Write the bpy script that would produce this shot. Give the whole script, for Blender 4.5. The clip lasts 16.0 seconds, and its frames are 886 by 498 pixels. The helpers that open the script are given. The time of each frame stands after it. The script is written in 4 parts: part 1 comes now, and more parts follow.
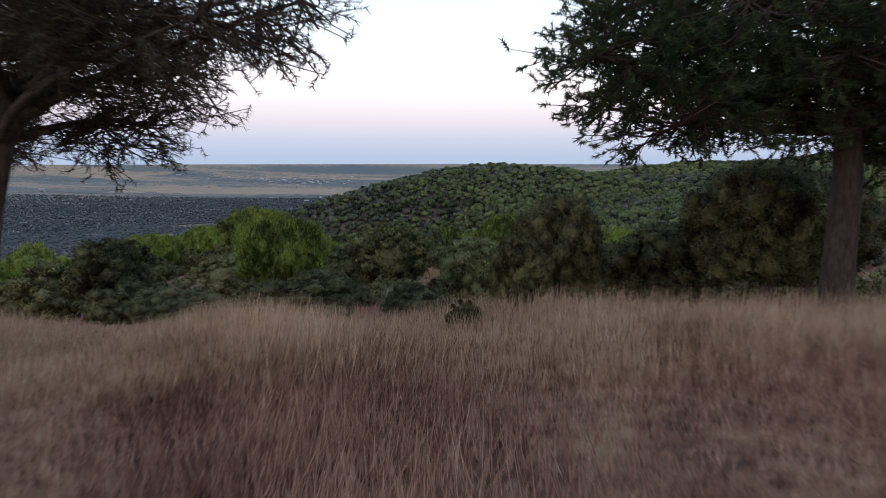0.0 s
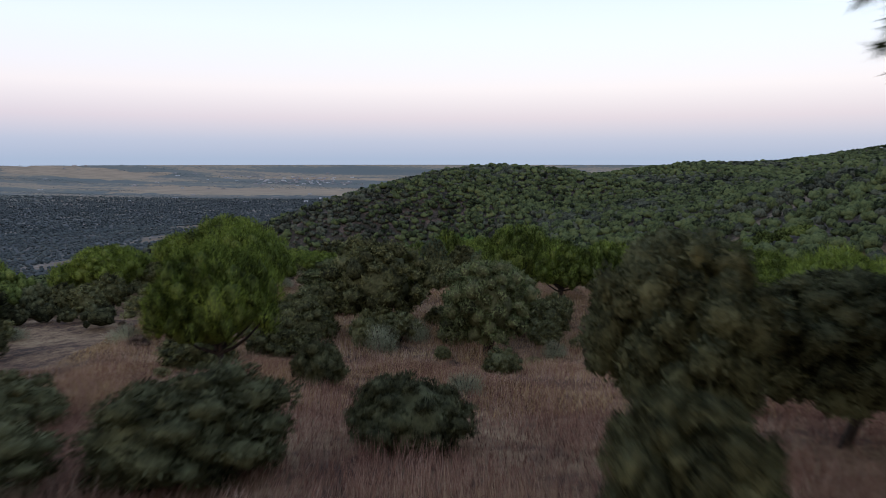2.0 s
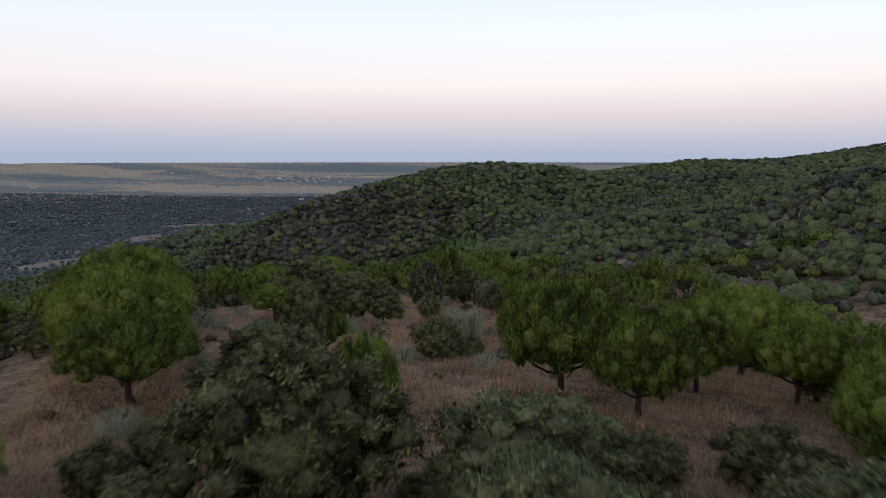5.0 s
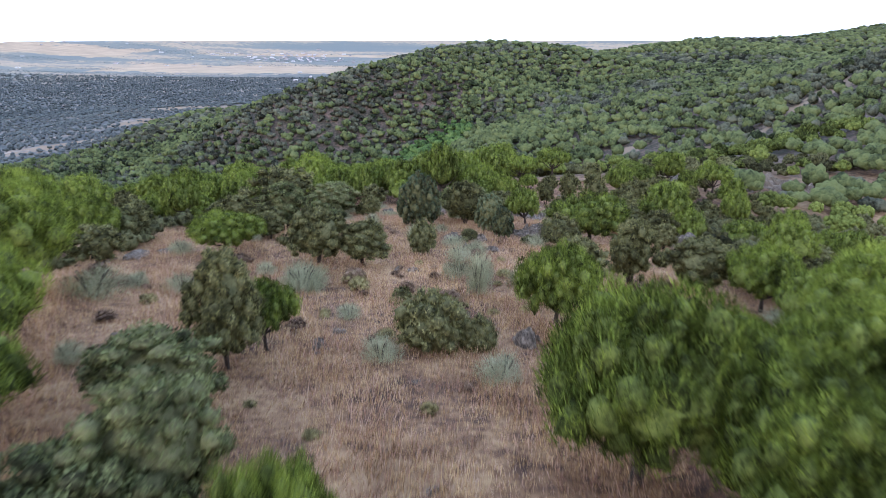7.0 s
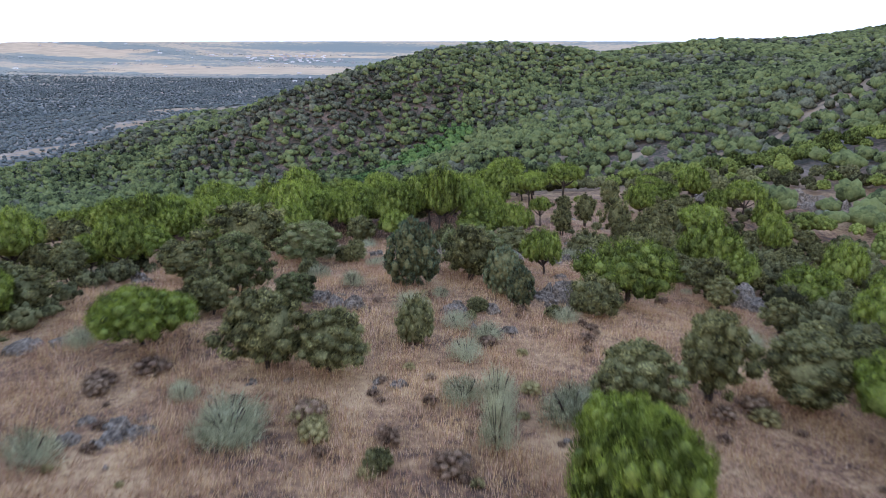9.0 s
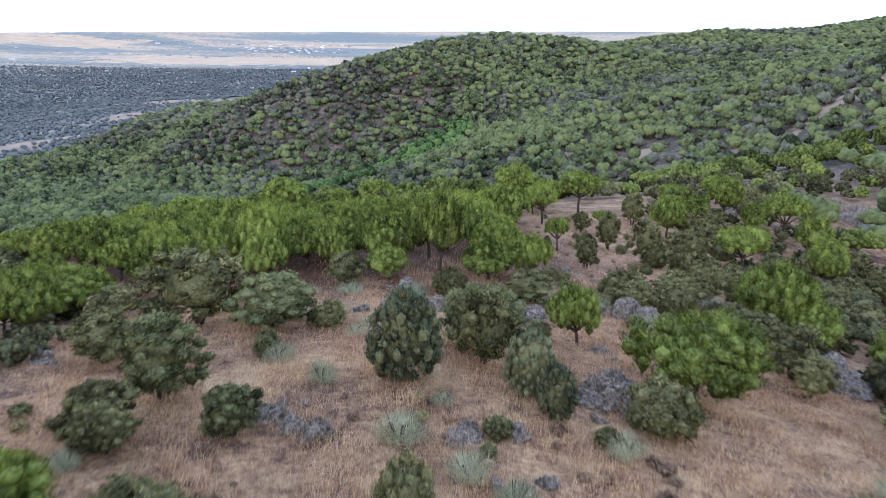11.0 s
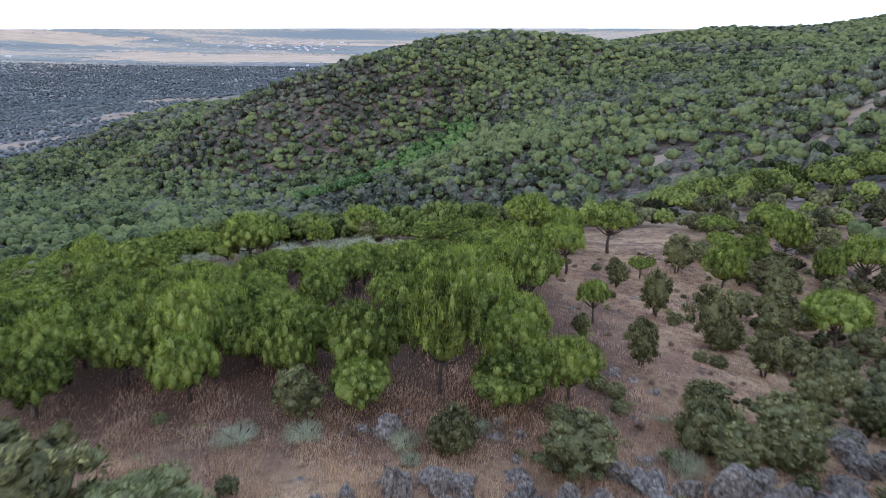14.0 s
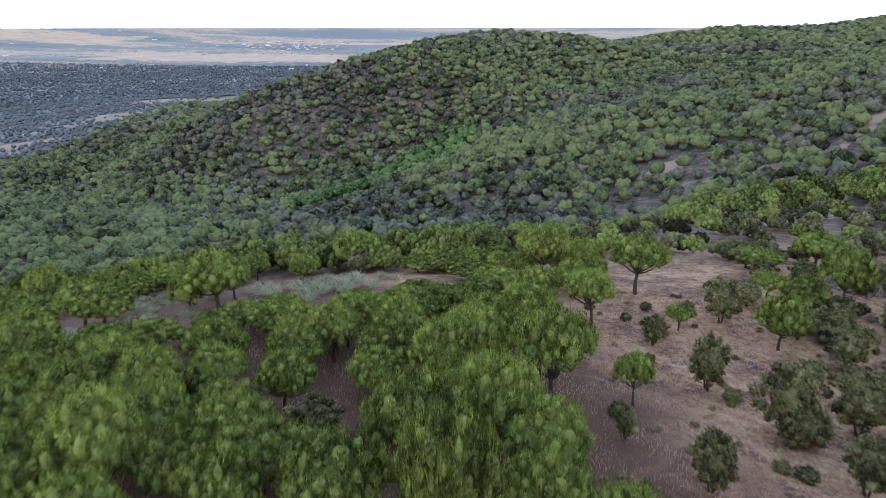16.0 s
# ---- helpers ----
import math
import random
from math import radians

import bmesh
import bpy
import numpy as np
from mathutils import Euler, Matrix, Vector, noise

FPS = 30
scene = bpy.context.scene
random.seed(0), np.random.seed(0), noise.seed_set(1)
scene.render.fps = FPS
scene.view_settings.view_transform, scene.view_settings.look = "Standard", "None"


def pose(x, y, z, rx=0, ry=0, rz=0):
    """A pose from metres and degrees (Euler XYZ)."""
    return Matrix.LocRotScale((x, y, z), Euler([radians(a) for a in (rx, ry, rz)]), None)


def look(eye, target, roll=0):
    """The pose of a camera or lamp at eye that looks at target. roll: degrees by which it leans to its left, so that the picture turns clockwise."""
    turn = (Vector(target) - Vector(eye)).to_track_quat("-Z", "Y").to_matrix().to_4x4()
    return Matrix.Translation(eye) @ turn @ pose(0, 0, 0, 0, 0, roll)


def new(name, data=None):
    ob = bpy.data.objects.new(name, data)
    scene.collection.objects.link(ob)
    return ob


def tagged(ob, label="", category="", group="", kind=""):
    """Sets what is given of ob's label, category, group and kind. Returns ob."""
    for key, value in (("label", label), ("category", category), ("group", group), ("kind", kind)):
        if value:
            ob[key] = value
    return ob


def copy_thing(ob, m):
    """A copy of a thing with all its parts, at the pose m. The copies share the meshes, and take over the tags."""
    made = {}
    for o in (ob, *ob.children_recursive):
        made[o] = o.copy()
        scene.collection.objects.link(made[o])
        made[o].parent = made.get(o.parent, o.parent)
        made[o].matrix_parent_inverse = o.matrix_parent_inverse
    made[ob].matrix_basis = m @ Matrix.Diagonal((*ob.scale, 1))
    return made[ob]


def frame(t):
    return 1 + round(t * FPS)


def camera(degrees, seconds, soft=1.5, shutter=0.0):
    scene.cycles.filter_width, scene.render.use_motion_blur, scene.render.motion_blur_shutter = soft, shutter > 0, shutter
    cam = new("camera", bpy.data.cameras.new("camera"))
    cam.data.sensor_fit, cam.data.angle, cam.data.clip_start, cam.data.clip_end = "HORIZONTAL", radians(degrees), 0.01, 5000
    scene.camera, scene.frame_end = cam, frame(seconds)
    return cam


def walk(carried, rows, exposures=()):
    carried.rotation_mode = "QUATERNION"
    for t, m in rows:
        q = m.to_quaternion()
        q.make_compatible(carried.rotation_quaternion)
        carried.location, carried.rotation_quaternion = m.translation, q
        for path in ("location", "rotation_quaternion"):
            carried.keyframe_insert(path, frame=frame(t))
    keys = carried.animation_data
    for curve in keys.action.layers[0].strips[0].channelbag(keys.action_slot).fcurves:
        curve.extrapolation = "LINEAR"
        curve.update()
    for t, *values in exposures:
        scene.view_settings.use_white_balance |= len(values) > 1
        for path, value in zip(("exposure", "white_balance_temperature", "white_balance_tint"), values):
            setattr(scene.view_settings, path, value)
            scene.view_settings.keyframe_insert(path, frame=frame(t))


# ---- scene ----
cam = camera(63.1, 16.0, 0.8, 0.7)
PATH = [
    (0, pose(-0.06, 0.00, 1.660, 82.85, 0, -0.25)),
    (0.5, pose(-0.09, 2.21, 1.645, 82.87, 0, -0.25)),
    (1, pose(-0.13, 5.12, 1.640, 82.87, 0, -0.25)),
    (1.5, pose(-0.17, 8.48, 1.645, 82.87, 0, -0.25)),
    (2, pose(-0.20, 12.27, 1.665, 82.90, 0, -0.25)),
    (2.5, pose(-0.21, 16.37, 1.700, 82.94, 0, -0.25)),
    (3, pose(-0.19, 20.66, 1.745, 82.97, 0, -0.25)),
    (3.5, pose(-0.14, 25.16, 1.800, 83.00, 0, -0.25)),
    (4.2, pose(0.00, 31.65, 1.950, 83.00, 0, -0.30)),
    (5.0, pose(0.20, 39.00, 2.210, 82.70, 0, -0.50)),
    (5.5, pose(0.33, 43.56, 2.400, 80.20, 0, -0.60)),
    (5.8, pose(0.40, 46.30, 2.500, 77.25, 0, -0.60)),
    (6, pose(0.44, 48.15, 2.550, 75.35, 0, -0.60)),
    (6.2, pose(0.48, 49.98, 2.610, 74.00, 0, -0.60)),
    (6.5, pose(0.51, 52.73, 2.680, 73.45, 0, -0.60)),
    (7, pose(0.56, 57.30, 2.790, 73.43, 0, -0.60)),
    (7.5, pose(0.62, 61.88, 2.920, 73.43, 0, -0.60)),
    (8, pose(0.67, 66.50, 3.060, 73.44, 0, -0.60)),
    (8.5, pose(0.72, 71.10, 3.180, 73.45, 0, -0.60)),
    (9, pose(0.76, 75.75, 3.310, 73.47, 0, -0.60)),
    (10.2, pose(0.75, 86.80, 3.620, 73.05, 0, -0.60)),
    (11.5, pose(0.70, 98.73, 4.000, 72.64, 0, -0.60)),
    (12, pose(0.70, 103.32, 4.150, 72.61, 0, -0.60)),
    (12.5, pose(0.75, 107.92, 4.240, 72.59, 0, -0.60)),
    (13, pose(0.83, 112.50, 4.310, 72.56, 0, -0.60)),
    (13.5, pose(0.91, 117.05, 4.360, 72.53, 0, -0.60)),
    (14, pose(0.97, 121.66, 4.440, 72.51, 0, -0.60)),
    (14.5, pose(1.01, 126.28, 4.550, 72.48, 0, -0.60)),
    (15, pose(1.03, 130.86, 4.650, 72.47, 0, -0.60)),
    (15.5, pose(1.05, 135.45, 4.760, 72.46, 0, -0.60)),
    (16, pose(1.06, 140.09, 4.900, 72.45, 0, -0.60)),
]
EXPOSURES = [(0, 0.1, 6150, 10), (2.0, -0.12, 6150, 10), (3.5, -0.25, 6250, 11), (5.8, 0.05, 6450, 12), (6.1, 0.32, 6450, 13), (6.5, 1.14, 6020, 13), (7.0, 1.62, 6020, 13), (9.0, 1.45, 6020, 13), (11.5, 1.82, 6020, 13), (14.0, 1.48, 6020, 13), (16, 1.42, 6020, 13)]
walk(cam, PATH, EXPOSURES)

# ---- world, sun, exposure (in walk above) ----
world = bpy.data.worlds.new("dusk_sky")
scene.world = world
world.use_nodes = True
wn, wl = world.node_tree.nodes, world.node_tree.links
wn.clear()
w_out = wn.new("ShaderNodeOutputWorld")
w_co = wn.new("ShaderNodeTexCoord")
w_sep = wn.new("ShaderNodeSeparateXYZ")
w_ramp = wn.new("ShaderNodeValToRGB")
w_bg = wn.new("ShaderNodeBackground")
w_sky = wn.new("ShaderNodeTexSky")
w_bg2 = wn.new("ShaderNodeBackground")
w_add = wn.new("ShaderNodeAddShader")
wl.new(w_co.outputs["Generated"], w_sep.inputs[0])
wl.new(w_sep.outputs["Z"], w_ramp.inputs[0])
wl.new(w_ramp.outputs[0], w_bg.inputs[0])
wl.new(w_sky.outputs[0], w_bg2.inputs[0])
wl.new(w_bg.outputs[0], w_add.inputs[0])
wl.new(w_bg2.outputs[0], w_add.inputs[1])
wl.new(w_add.outputs[0], w_out.inputs[0])
SKY = [(0.0, (0.35, 0.44, 0.58)), (0.025, (0.40, 0.47, 0.62)), (0.055, (0.60, 0.54, 0.64)), (0.095, (0.80, 0.72, 0.76)),
       (0.17, (0.76, 0.80, 0.88)), (0.35, (0.52, 0.64, 0.80)), (1.0, (0.20, 0.28, 0.44))]
ramp = w_ramp.color_ramp
while len(ramp.elements) < len(SKY):
    ramp.elements.new(0.5)
for el, (p, c) in zip(ramp.elements, SKY):
    el.position, el.color = p, (c[0], c[1], c[2] * (1.1 if p > 0.3 else 1.0), 1)
w_bg.inputs[1].default_value = 1.18
w_sky.sky_type, w_sky.sun_disc = "NISHITA", False
w_sky.sun_elevation, w_sky.sun_rotation = radians(3.0), radians(200)
w_bg2.inputs[1].default_value = 0.06

sun = new("sun", bpy.data.lights.new("sun", "SUN"))
sun.data.energy, sun.data.angle, sun.data.color = 0.35, radians(25), (1.0, 0.88, 0.78)
sun.matrix_world = look((-60, -170, 70), (0, 0, 0))

# ---- materials ----


def node_mat(name, rough=0.9):
    m = bpy.data.materials.new(name)
    m.use_nodes = True
    b = m.node_tree.nodes["Principled BSDF"]
    b.inputs["Roughness"].default_value = rough
    b.inputs["Specular IOR Level"].default_value = 0.2
    return m, m.node_tree.nodes, m.node_tree.links, b


def ramp_node(n, stops):
    r = n.new("ShaderNodeValToRGB")
    while len(r.color_ramp.elements) < len(stops):
        r.color_ramp.elements.new(0.5)
    for el, (p, c) in zip(r.color_ramp.elements, stops):
        el.position, el.color = p, (*c, 1)
    return r


def noise_node(n, l, scale, detail=4.0, vector=None, rough=0.6):
    t = n.new("ShaderNodeTexNoise")
    t.inputs["Scale"].default_value, t.inputs["Detail"].default_value, t.inputs["Roughness"].default_value = scale, detail, rough
    if vector is not None:
        l.new(vector, t.inputs["Vector"])
    return t


def math_node(n, l, op, a, b=None, clamp=False):
    m = n.new("ShaderNodeMath")
    m.operation, m.use_clamp = op, clamp
    for k, v in enumerate((a, b)):
        if v is None:
            continue
        if isinstance(v, (int, float)):
            m.inputs[k].default_value = v
        else:
            l.new(v, m.inputs[k])
    return m.outputs[0]


def mix_node(n, l, fac, a, b, mode="MIX"):
    m = n.new("ShaderNodeMix")
    m.data_type, m.blend_type = "RGBA", mode
    for k, v in ((0, fac), (6, a), (7, b)):
        if isinstance(v, (int, float)):
            m.inputs[k].default_value = v
        elif isinstance(v, tuple):
            m.inputs[k].default_value = (*v, 1)
        else:
            l.new(v, m.inputs[k])
    return m.outputs[2]


def bump_node(n, l, height, strength, distance, bsdf):
    b = n.new("ShaderNodeBump")
    b.inputs["Strength"].default_value, b.inputs["Distance"].default_value = strength, distance
    l.new(height, b.inputs["Height"])
    l.new(b.outputs[0], bsdf.inputs["Normal"])


def foliage(name, dark, mid, light, patch=0.5, rough=0.75, stand=0.0, grain=4.5, stretch=1.0, single=0.42):
    """Leaves: each leaf or clump its own tone, each tree its own tone, tones that drift across a crown, and a fine
    grain that paints lit tips and shaded gaps into the colour.
    """
    m, n, l, b = node_mat(name, rough)
    b.inputs["Specular IOR Level"].default_value = 0.05
    geo, info = n.new("ShaderNodeNewGeometry"), n.new("ShaderNodeObjectInfo")
    r = ramp_node(n, [(0.0, tuple(0.35 * c for c in dark)), (0.22, dark), (0.55, mid), (1.0, light)])
    t = noise_node(n, l, patch, 3.0, geo.outputs["Position"])
    mp = n.new("ShaderNodeMapping")
    mp.inputs["Scale"].default_value = (1, 1, stretch)
    l.new(geo.outputs["Position"], mp.inputs[0])
    g = noise_node(n, l, grain, 4.0, mp.outputs[0], 0.75)
    v = math_node(n, l, "MULTIPLY", geo.outputs["Random Per Island"], single)
    v = math_node(n, l, "ADD", v, math_node(n, l, "MULTIPLY", math_node(n, l, "SUBTRACT", t.outputs[0], 0.5), 1.2))
    v = math_node(n, l, "ADD", v, math_node(n, l, "MULTIPLY", math_node(n, l, "SUBTRACT", g.outputs[0], 0.46), 2.2))
    v = math_node(n, l, "ADD", v, math_node(n, l, "MULTIPLY", info.outputs["Random"], 0.35))
    own = n.new("ShaderNodeAttribute")
    own.attribute_name = "tone"
    v = math_node(n, l, "ADD", v, own.outputs["Fac"])
    if stand:
        big = noise_node(n, l, stand, 2.0, geo.outputs["Position"])
        v = math_node(n, l, "ADD", v, math_node(n, l, "MULTIPLY", math_node(n, l, "SUBTRACT", big.outputs[0], 0.5), 0.8))
    l.new(v, r.inputs[0])
    l.new(r.outputs[0], b.inputs["Base Color"])
    bump_node(n, l, g.outputs[0], 0.9, 0.35 / grain, b)
    # thin leaves let some light through
    thin, both, out = n.new("ShaderNodeBsdfTranslucent"), n.new("ShaderNodeMixShader"), n["Material Output"]
    l.new(r.outputs[0], thin.inputs[0])
    both.inputs[0].default_value = 0.3
    l.new(b.outputs[0], both.inputs[1])
    l.new(thin.outputs[0], both.inputs[2])
    l.new(both.outputs[0], out.inputs["Surface"])
    return m


M_PINE = foliage("pine_needles", (0.100, 0.124, 0.022), (0.255, 0.312, 0.052), (0.42, 0.475, 0.085), 0.6, 0.75, 0.0, 3.0, 0.45, 0.32)
# darker copy of the needles: the old crown's shade put into the colour
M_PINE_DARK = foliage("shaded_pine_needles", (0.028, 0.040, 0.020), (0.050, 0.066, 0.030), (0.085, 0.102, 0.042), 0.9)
# dim look of needles against the sky, put into a brown colour
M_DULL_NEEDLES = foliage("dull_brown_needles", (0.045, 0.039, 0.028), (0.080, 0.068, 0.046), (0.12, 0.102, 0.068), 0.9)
M_OAK = foliage("holm_oak_leaves", (0.096, 0.090, 0.034), (0.240, 0.224, 0.085), (0.42, 0.388, 0.170))
M_OLIVE = foliage("olive_green_leaves", (0.080, 0.092, 0.036), (0.200, 0.218, 0.086), (0.33, 0.342, 0.140))
M_JUNIPER = foliage("juniper_scales", (0.070, 0.095, 0.060), (0.165, 0.215, 0.122), (0.31, 0.37, 0.22))
M_BROOM = foliage("broom_twigs", (0.29, 0.28, 0.155), (0.46, 0.445, 0.265), (0.61, 0.585, 0.375))
M_CUSHION = foliage("dry_cushion_twigs", (0.130, 0.082, 0.055), (0.26, 0.170, 0.110), (0.40, 0.285, 0.185), 1.5)
# darker copies of pine and oak leaves: shade in crowns put into the colour
M_SHADE_NEEDLES = foliage("old_inner_needles", (0.080, 0.096, 0.026), (0.175, 0.205, 0.052), (0.28, 0.315, 0.082), 0.8, 0.9, 0.0, 3.5)
M_SHADE_LEAVES = foliage("old_inner_leaves", (0.066, 0.064, 0.030), (0.142, 0.136, 0.062), (0.240, 0.230, 0.108), 0.8, 0.9, 0.0, 3.5)
M_TUFT = foliage("olive_cushion_twigs", (0.20, 0.165, 0.070), (0.36, 0.300, 0.130), (0.50, 0.435, 0.20), 1.5)
# brown-dark tone made as painted shade inside crowns; no face carries it
M_CORE_SHADE = foliage("inner_twigs", (0.034, 0.030, 0.022), (0.062, 0.054, 0.038), (0.100, 0.088, 0.062), 1.5, 0.95)
M_GULLY = foliage("bright_pine_stand", (0.062, 0.102, 0.032), (0.112, 0.175, 0.052), (0.18, 0.255, 0.080), 0.05, 0.8, 0.0, 0.55)
M_GRASS = foliage("dry_grass_blades", (0.25, 0.12, 0.085), (0.48, 0.285, 0.195), (0.72, 0.52, 0.375), 0.35)
M_STRAW = foliage("short_straw_blades", (0.30, 0.170, 0.085), (0.60, 0.405, 0.205), (0.85, 0.650, 0.370), 0.35)
M_PALE = foliage("pale_straw_blades", (0.36, 0.225, 0.135), (0.57, 0.395, 0.255), (0.74, 0.575, 0.395), 0.5)
# greyer than the near leaves: distance haze put into the colour
M_WOODS = foliage("far_pine_needles", (0.050, 0.062, 0.028), (0.116, 0.137, 0.055), (0.195, 0.220, 0.085), 0.05, 0.85, 0.011, 0.6, 1.0, 0.45)
M_OAK_WOODS = foliage("far_oak_leaves", (0.052, 0.055, 0.037), (0.110, 0.114, 0.075), (0.182, 0.185, 0.120), 0.05, 0.85, 0.011, 0.6, 1.0, 0.45)
# oak leaves of the plain with distance haze put into the colour
M_HAZE_OAKS = foliage("plain_oak_leaves", (0.078, 0.090, 0.088), (0.120, 0.134, 0.128), (0.17, 0.183, 0.172), 0.02, 0.9, 0.0, 0.3)


def bark_mat():
    m, n, l, b = node_mat("pine_bark", 0.95)
    co = n.new("ShaderNodeTexCoord")
    mp = n.new("ShaderNodeMapping")
    mp.inputs["Scale"].default_value = (6, 6, 1.6)
    l.new(co.outputs["Object"], mp.inputs[0])
    t = noise_node(n, l, 2.2, 6.0, mp.outputs[0])
    # ramp kept dark: shade under the crowns is put into the bark colour
    r = ramp_node(n, [(0.3, (0.022, 0.016, 0.013)), (0.55, (0.062, 0.045, 0.035)), (0.8, (0.11, 0.082, 0.064))])
    l.new(t.outputs[0], r.inputs[0])
    l.new(r.outputs[0], b.inputs["Base Color"])
    bump_node(n, l, t.outputs[0], 0.8, 0.05, b)
    return m


def rock_mat():
    m, n, l, b = node_mat("lichened_granite", 0.9)
    geo = n.new("ShaderNodeNewGeometry")
    t = noise_node(n, l, 3.6, 7.0, geo.outputs["Position"], 0.75)
    t2 = noise_node(n, l, 11.0, 3.0, geo.outputs["Position"])
    r = ramp_node(n, [(0.38, (0.036, 0.028, 0.022)), (0.47, (0.125, 0.100, 0.078)), (0.56, (0.29, 0.235, 0.182)), (0.67, (0.52, 0.445, 0.355))])
    l.new(math_node(n, l, "ADD", math_node(n, l, "MULTIPLY", t.outputs[0], 0.75), math_node(n, l, "MULTIPLY", t2.outputs[0], 0.25)), r.inputs[0])
    l.new(r.outputs[0], b.inputs["Base Color"])
    bump_node(n, l, t.outputs[0], 1.0, 0.3, b)
    return m


M_BARK, M_ROCK = bark_mat(), rock_mat()


def house_mat():
    m, n, l, b = node_mat("whitewashed_walls", 0.8)
    geo = n.new("ShaderNodeNewGeometry")
    r = ramp_node(n, [(0.0, (0.24, 0.22, 0.22)), (0.6, (0.38, 0.36, 0.36)), (1.0, (0.55, 0.54, 0.54))])
    l.new(geo.outputs["Random Per Island"], r.inputs[0])
    l.new(r.outputs[0], b.inputs["Base Color"])
    return m


M_HOUSE = house_mat()


def ground_mat():
    m, n, l, b = node_mat("dry_hill_ground", 0.95)
    geo = n.new("ShaderNodeNewGeometry")
    pos = geo.outputs["Position"]
    sep = n.new("ShaderNodeSeparateXYZ")
    l.new(pos, sep.inputs[0])
    # near: straw, reddish soil and pebbles
    broad = noise_node(n, l, 0.12, 5.0, pos)
    fine = noise_node(n, l, 3.0, 6.0, pos, 0.7)
    tuft = noise_node(n, l, 0.75, 5.0, pos, 0.7)
    v = math_node(n, l, "ADD", math_node(n, l, "MULTIPLY", broad.outputs[0], 0.40), math_node(n, l, "MULTIPLY", fine.outputs[0], 0.25))
    v = math_node(n, l, "ADD", v, math_node(n, l, "MULTIPLY", tuft.outputs[0], 0.42))
    v = math_node(n, l, "SUBTRACT", math_node(n, l, "MULTIPLY", v, 1.25), 0.145)
    near = ramp_node(n, [(0.40, (0.055, 0.031, 0.021)), (0.47, (0.140, 0.076, 0.043)), (0.54, (0.240, 0.140, 0.072)), (0.65, (0.38, 0.250, 0.132))])
    l.new(v, near.inputs[0])
    # brown needle floor under the pine stand, with the trees' shade put into its colour
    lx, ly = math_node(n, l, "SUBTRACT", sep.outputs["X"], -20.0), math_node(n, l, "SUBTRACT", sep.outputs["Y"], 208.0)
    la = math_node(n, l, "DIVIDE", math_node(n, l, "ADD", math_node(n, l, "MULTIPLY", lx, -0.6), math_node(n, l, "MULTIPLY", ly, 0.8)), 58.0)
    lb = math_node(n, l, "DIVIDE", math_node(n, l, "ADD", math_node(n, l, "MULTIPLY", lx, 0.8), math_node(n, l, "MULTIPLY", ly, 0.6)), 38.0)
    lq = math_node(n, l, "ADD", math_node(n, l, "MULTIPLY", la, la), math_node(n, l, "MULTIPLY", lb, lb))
    litter_shade = math_node(n, l, "MULTIPLY", math_node(n, l, "SUBTRACT", math_node(n, l, "ADD", 0.2, math_node(n, l, "MULTIPLY", tuft.outputs[0], 1.6)), lq), 3.0, True)
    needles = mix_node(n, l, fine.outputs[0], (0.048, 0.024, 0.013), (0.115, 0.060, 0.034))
    near_c = mix_node(n, l, litter_shade, near.outputs[0], needles)
    # hillsides: dull soil and low scrub between the trees
    hill_n = noise_node(n, l, 0.06, 6.0, pos, 0.65)
    hill = ramp_node(n, [(0.40, (0.030, 0.032, 0.020)), (0.50, (0.080, 0.064, 0.046)), (0.60, (0.19, 0.130, 0.100))])
    low_scrub = noise_node(n, l, 0.45, 4.0, pos, 0.7)
    l.new(math_node(n, l, "ADD", math_node(n, l, "MULTIPLY", hill_n.outputs[0], 0.5), math_node(n, l, "MULTIPLY", low_scrub.outputs[0], 0.5)), hill.inputs[0])
    # plain: scrub with fields that lie in long bands, distance haze greyed into their colours
    mp = n.new("ShaderNodeMapping")
    mp.inputs["Scale"].default_value = (0.0011, 0.0042, 0.0)
    l.new(pos, mp.inputs[0])
    band = noise_node(n, l, 1.0, 4.0, mp.outputs[0], 0.55)
    speck = noise_node(n, l, 0.035, 4.0, pos, 0.75)
    pv = math_node(n, l, "ADD", math_node(n, l, "MULTIPLY", band.outputs[0], 0.7), math_node(n, l, "MULTIPLY", speck.outputs[0], 0.3))
    dist = n.new("ShaderNodeVectorMath")
    dist.operation = "LENGTH"
    l.new(pos, dist.inputs[0])
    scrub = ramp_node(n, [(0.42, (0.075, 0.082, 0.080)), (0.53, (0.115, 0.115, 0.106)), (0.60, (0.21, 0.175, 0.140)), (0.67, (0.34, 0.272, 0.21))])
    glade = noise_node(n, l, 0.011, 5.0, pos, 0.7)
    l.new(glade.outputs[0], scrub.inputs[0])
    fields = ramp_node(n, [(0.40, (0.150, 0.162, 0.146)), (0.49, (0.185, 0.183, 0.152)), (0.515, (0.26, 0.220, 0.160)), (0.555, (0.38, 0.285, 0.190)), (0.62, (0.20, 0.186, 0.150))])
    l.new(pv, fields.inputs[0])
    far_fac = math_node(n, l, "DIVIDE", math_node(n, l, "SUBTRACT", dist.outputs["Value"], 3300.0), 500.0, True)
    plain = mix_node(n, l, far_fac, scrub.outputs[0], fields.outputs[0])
    # straw-coloured fields beyond the oak plain
    wob = math_node(n, l, "MULTIPLY", math_node(n, l, "SUBTRACT", noise_node(n, l, 0.006, 6.0, pos, 0.7).outputs[0], 0.5), 4.5)
    mp2 = n.new("ShaderNodeMapping")
    mp2.inputs["Scale"].default_value = (0.006, 0.03, 0.0)
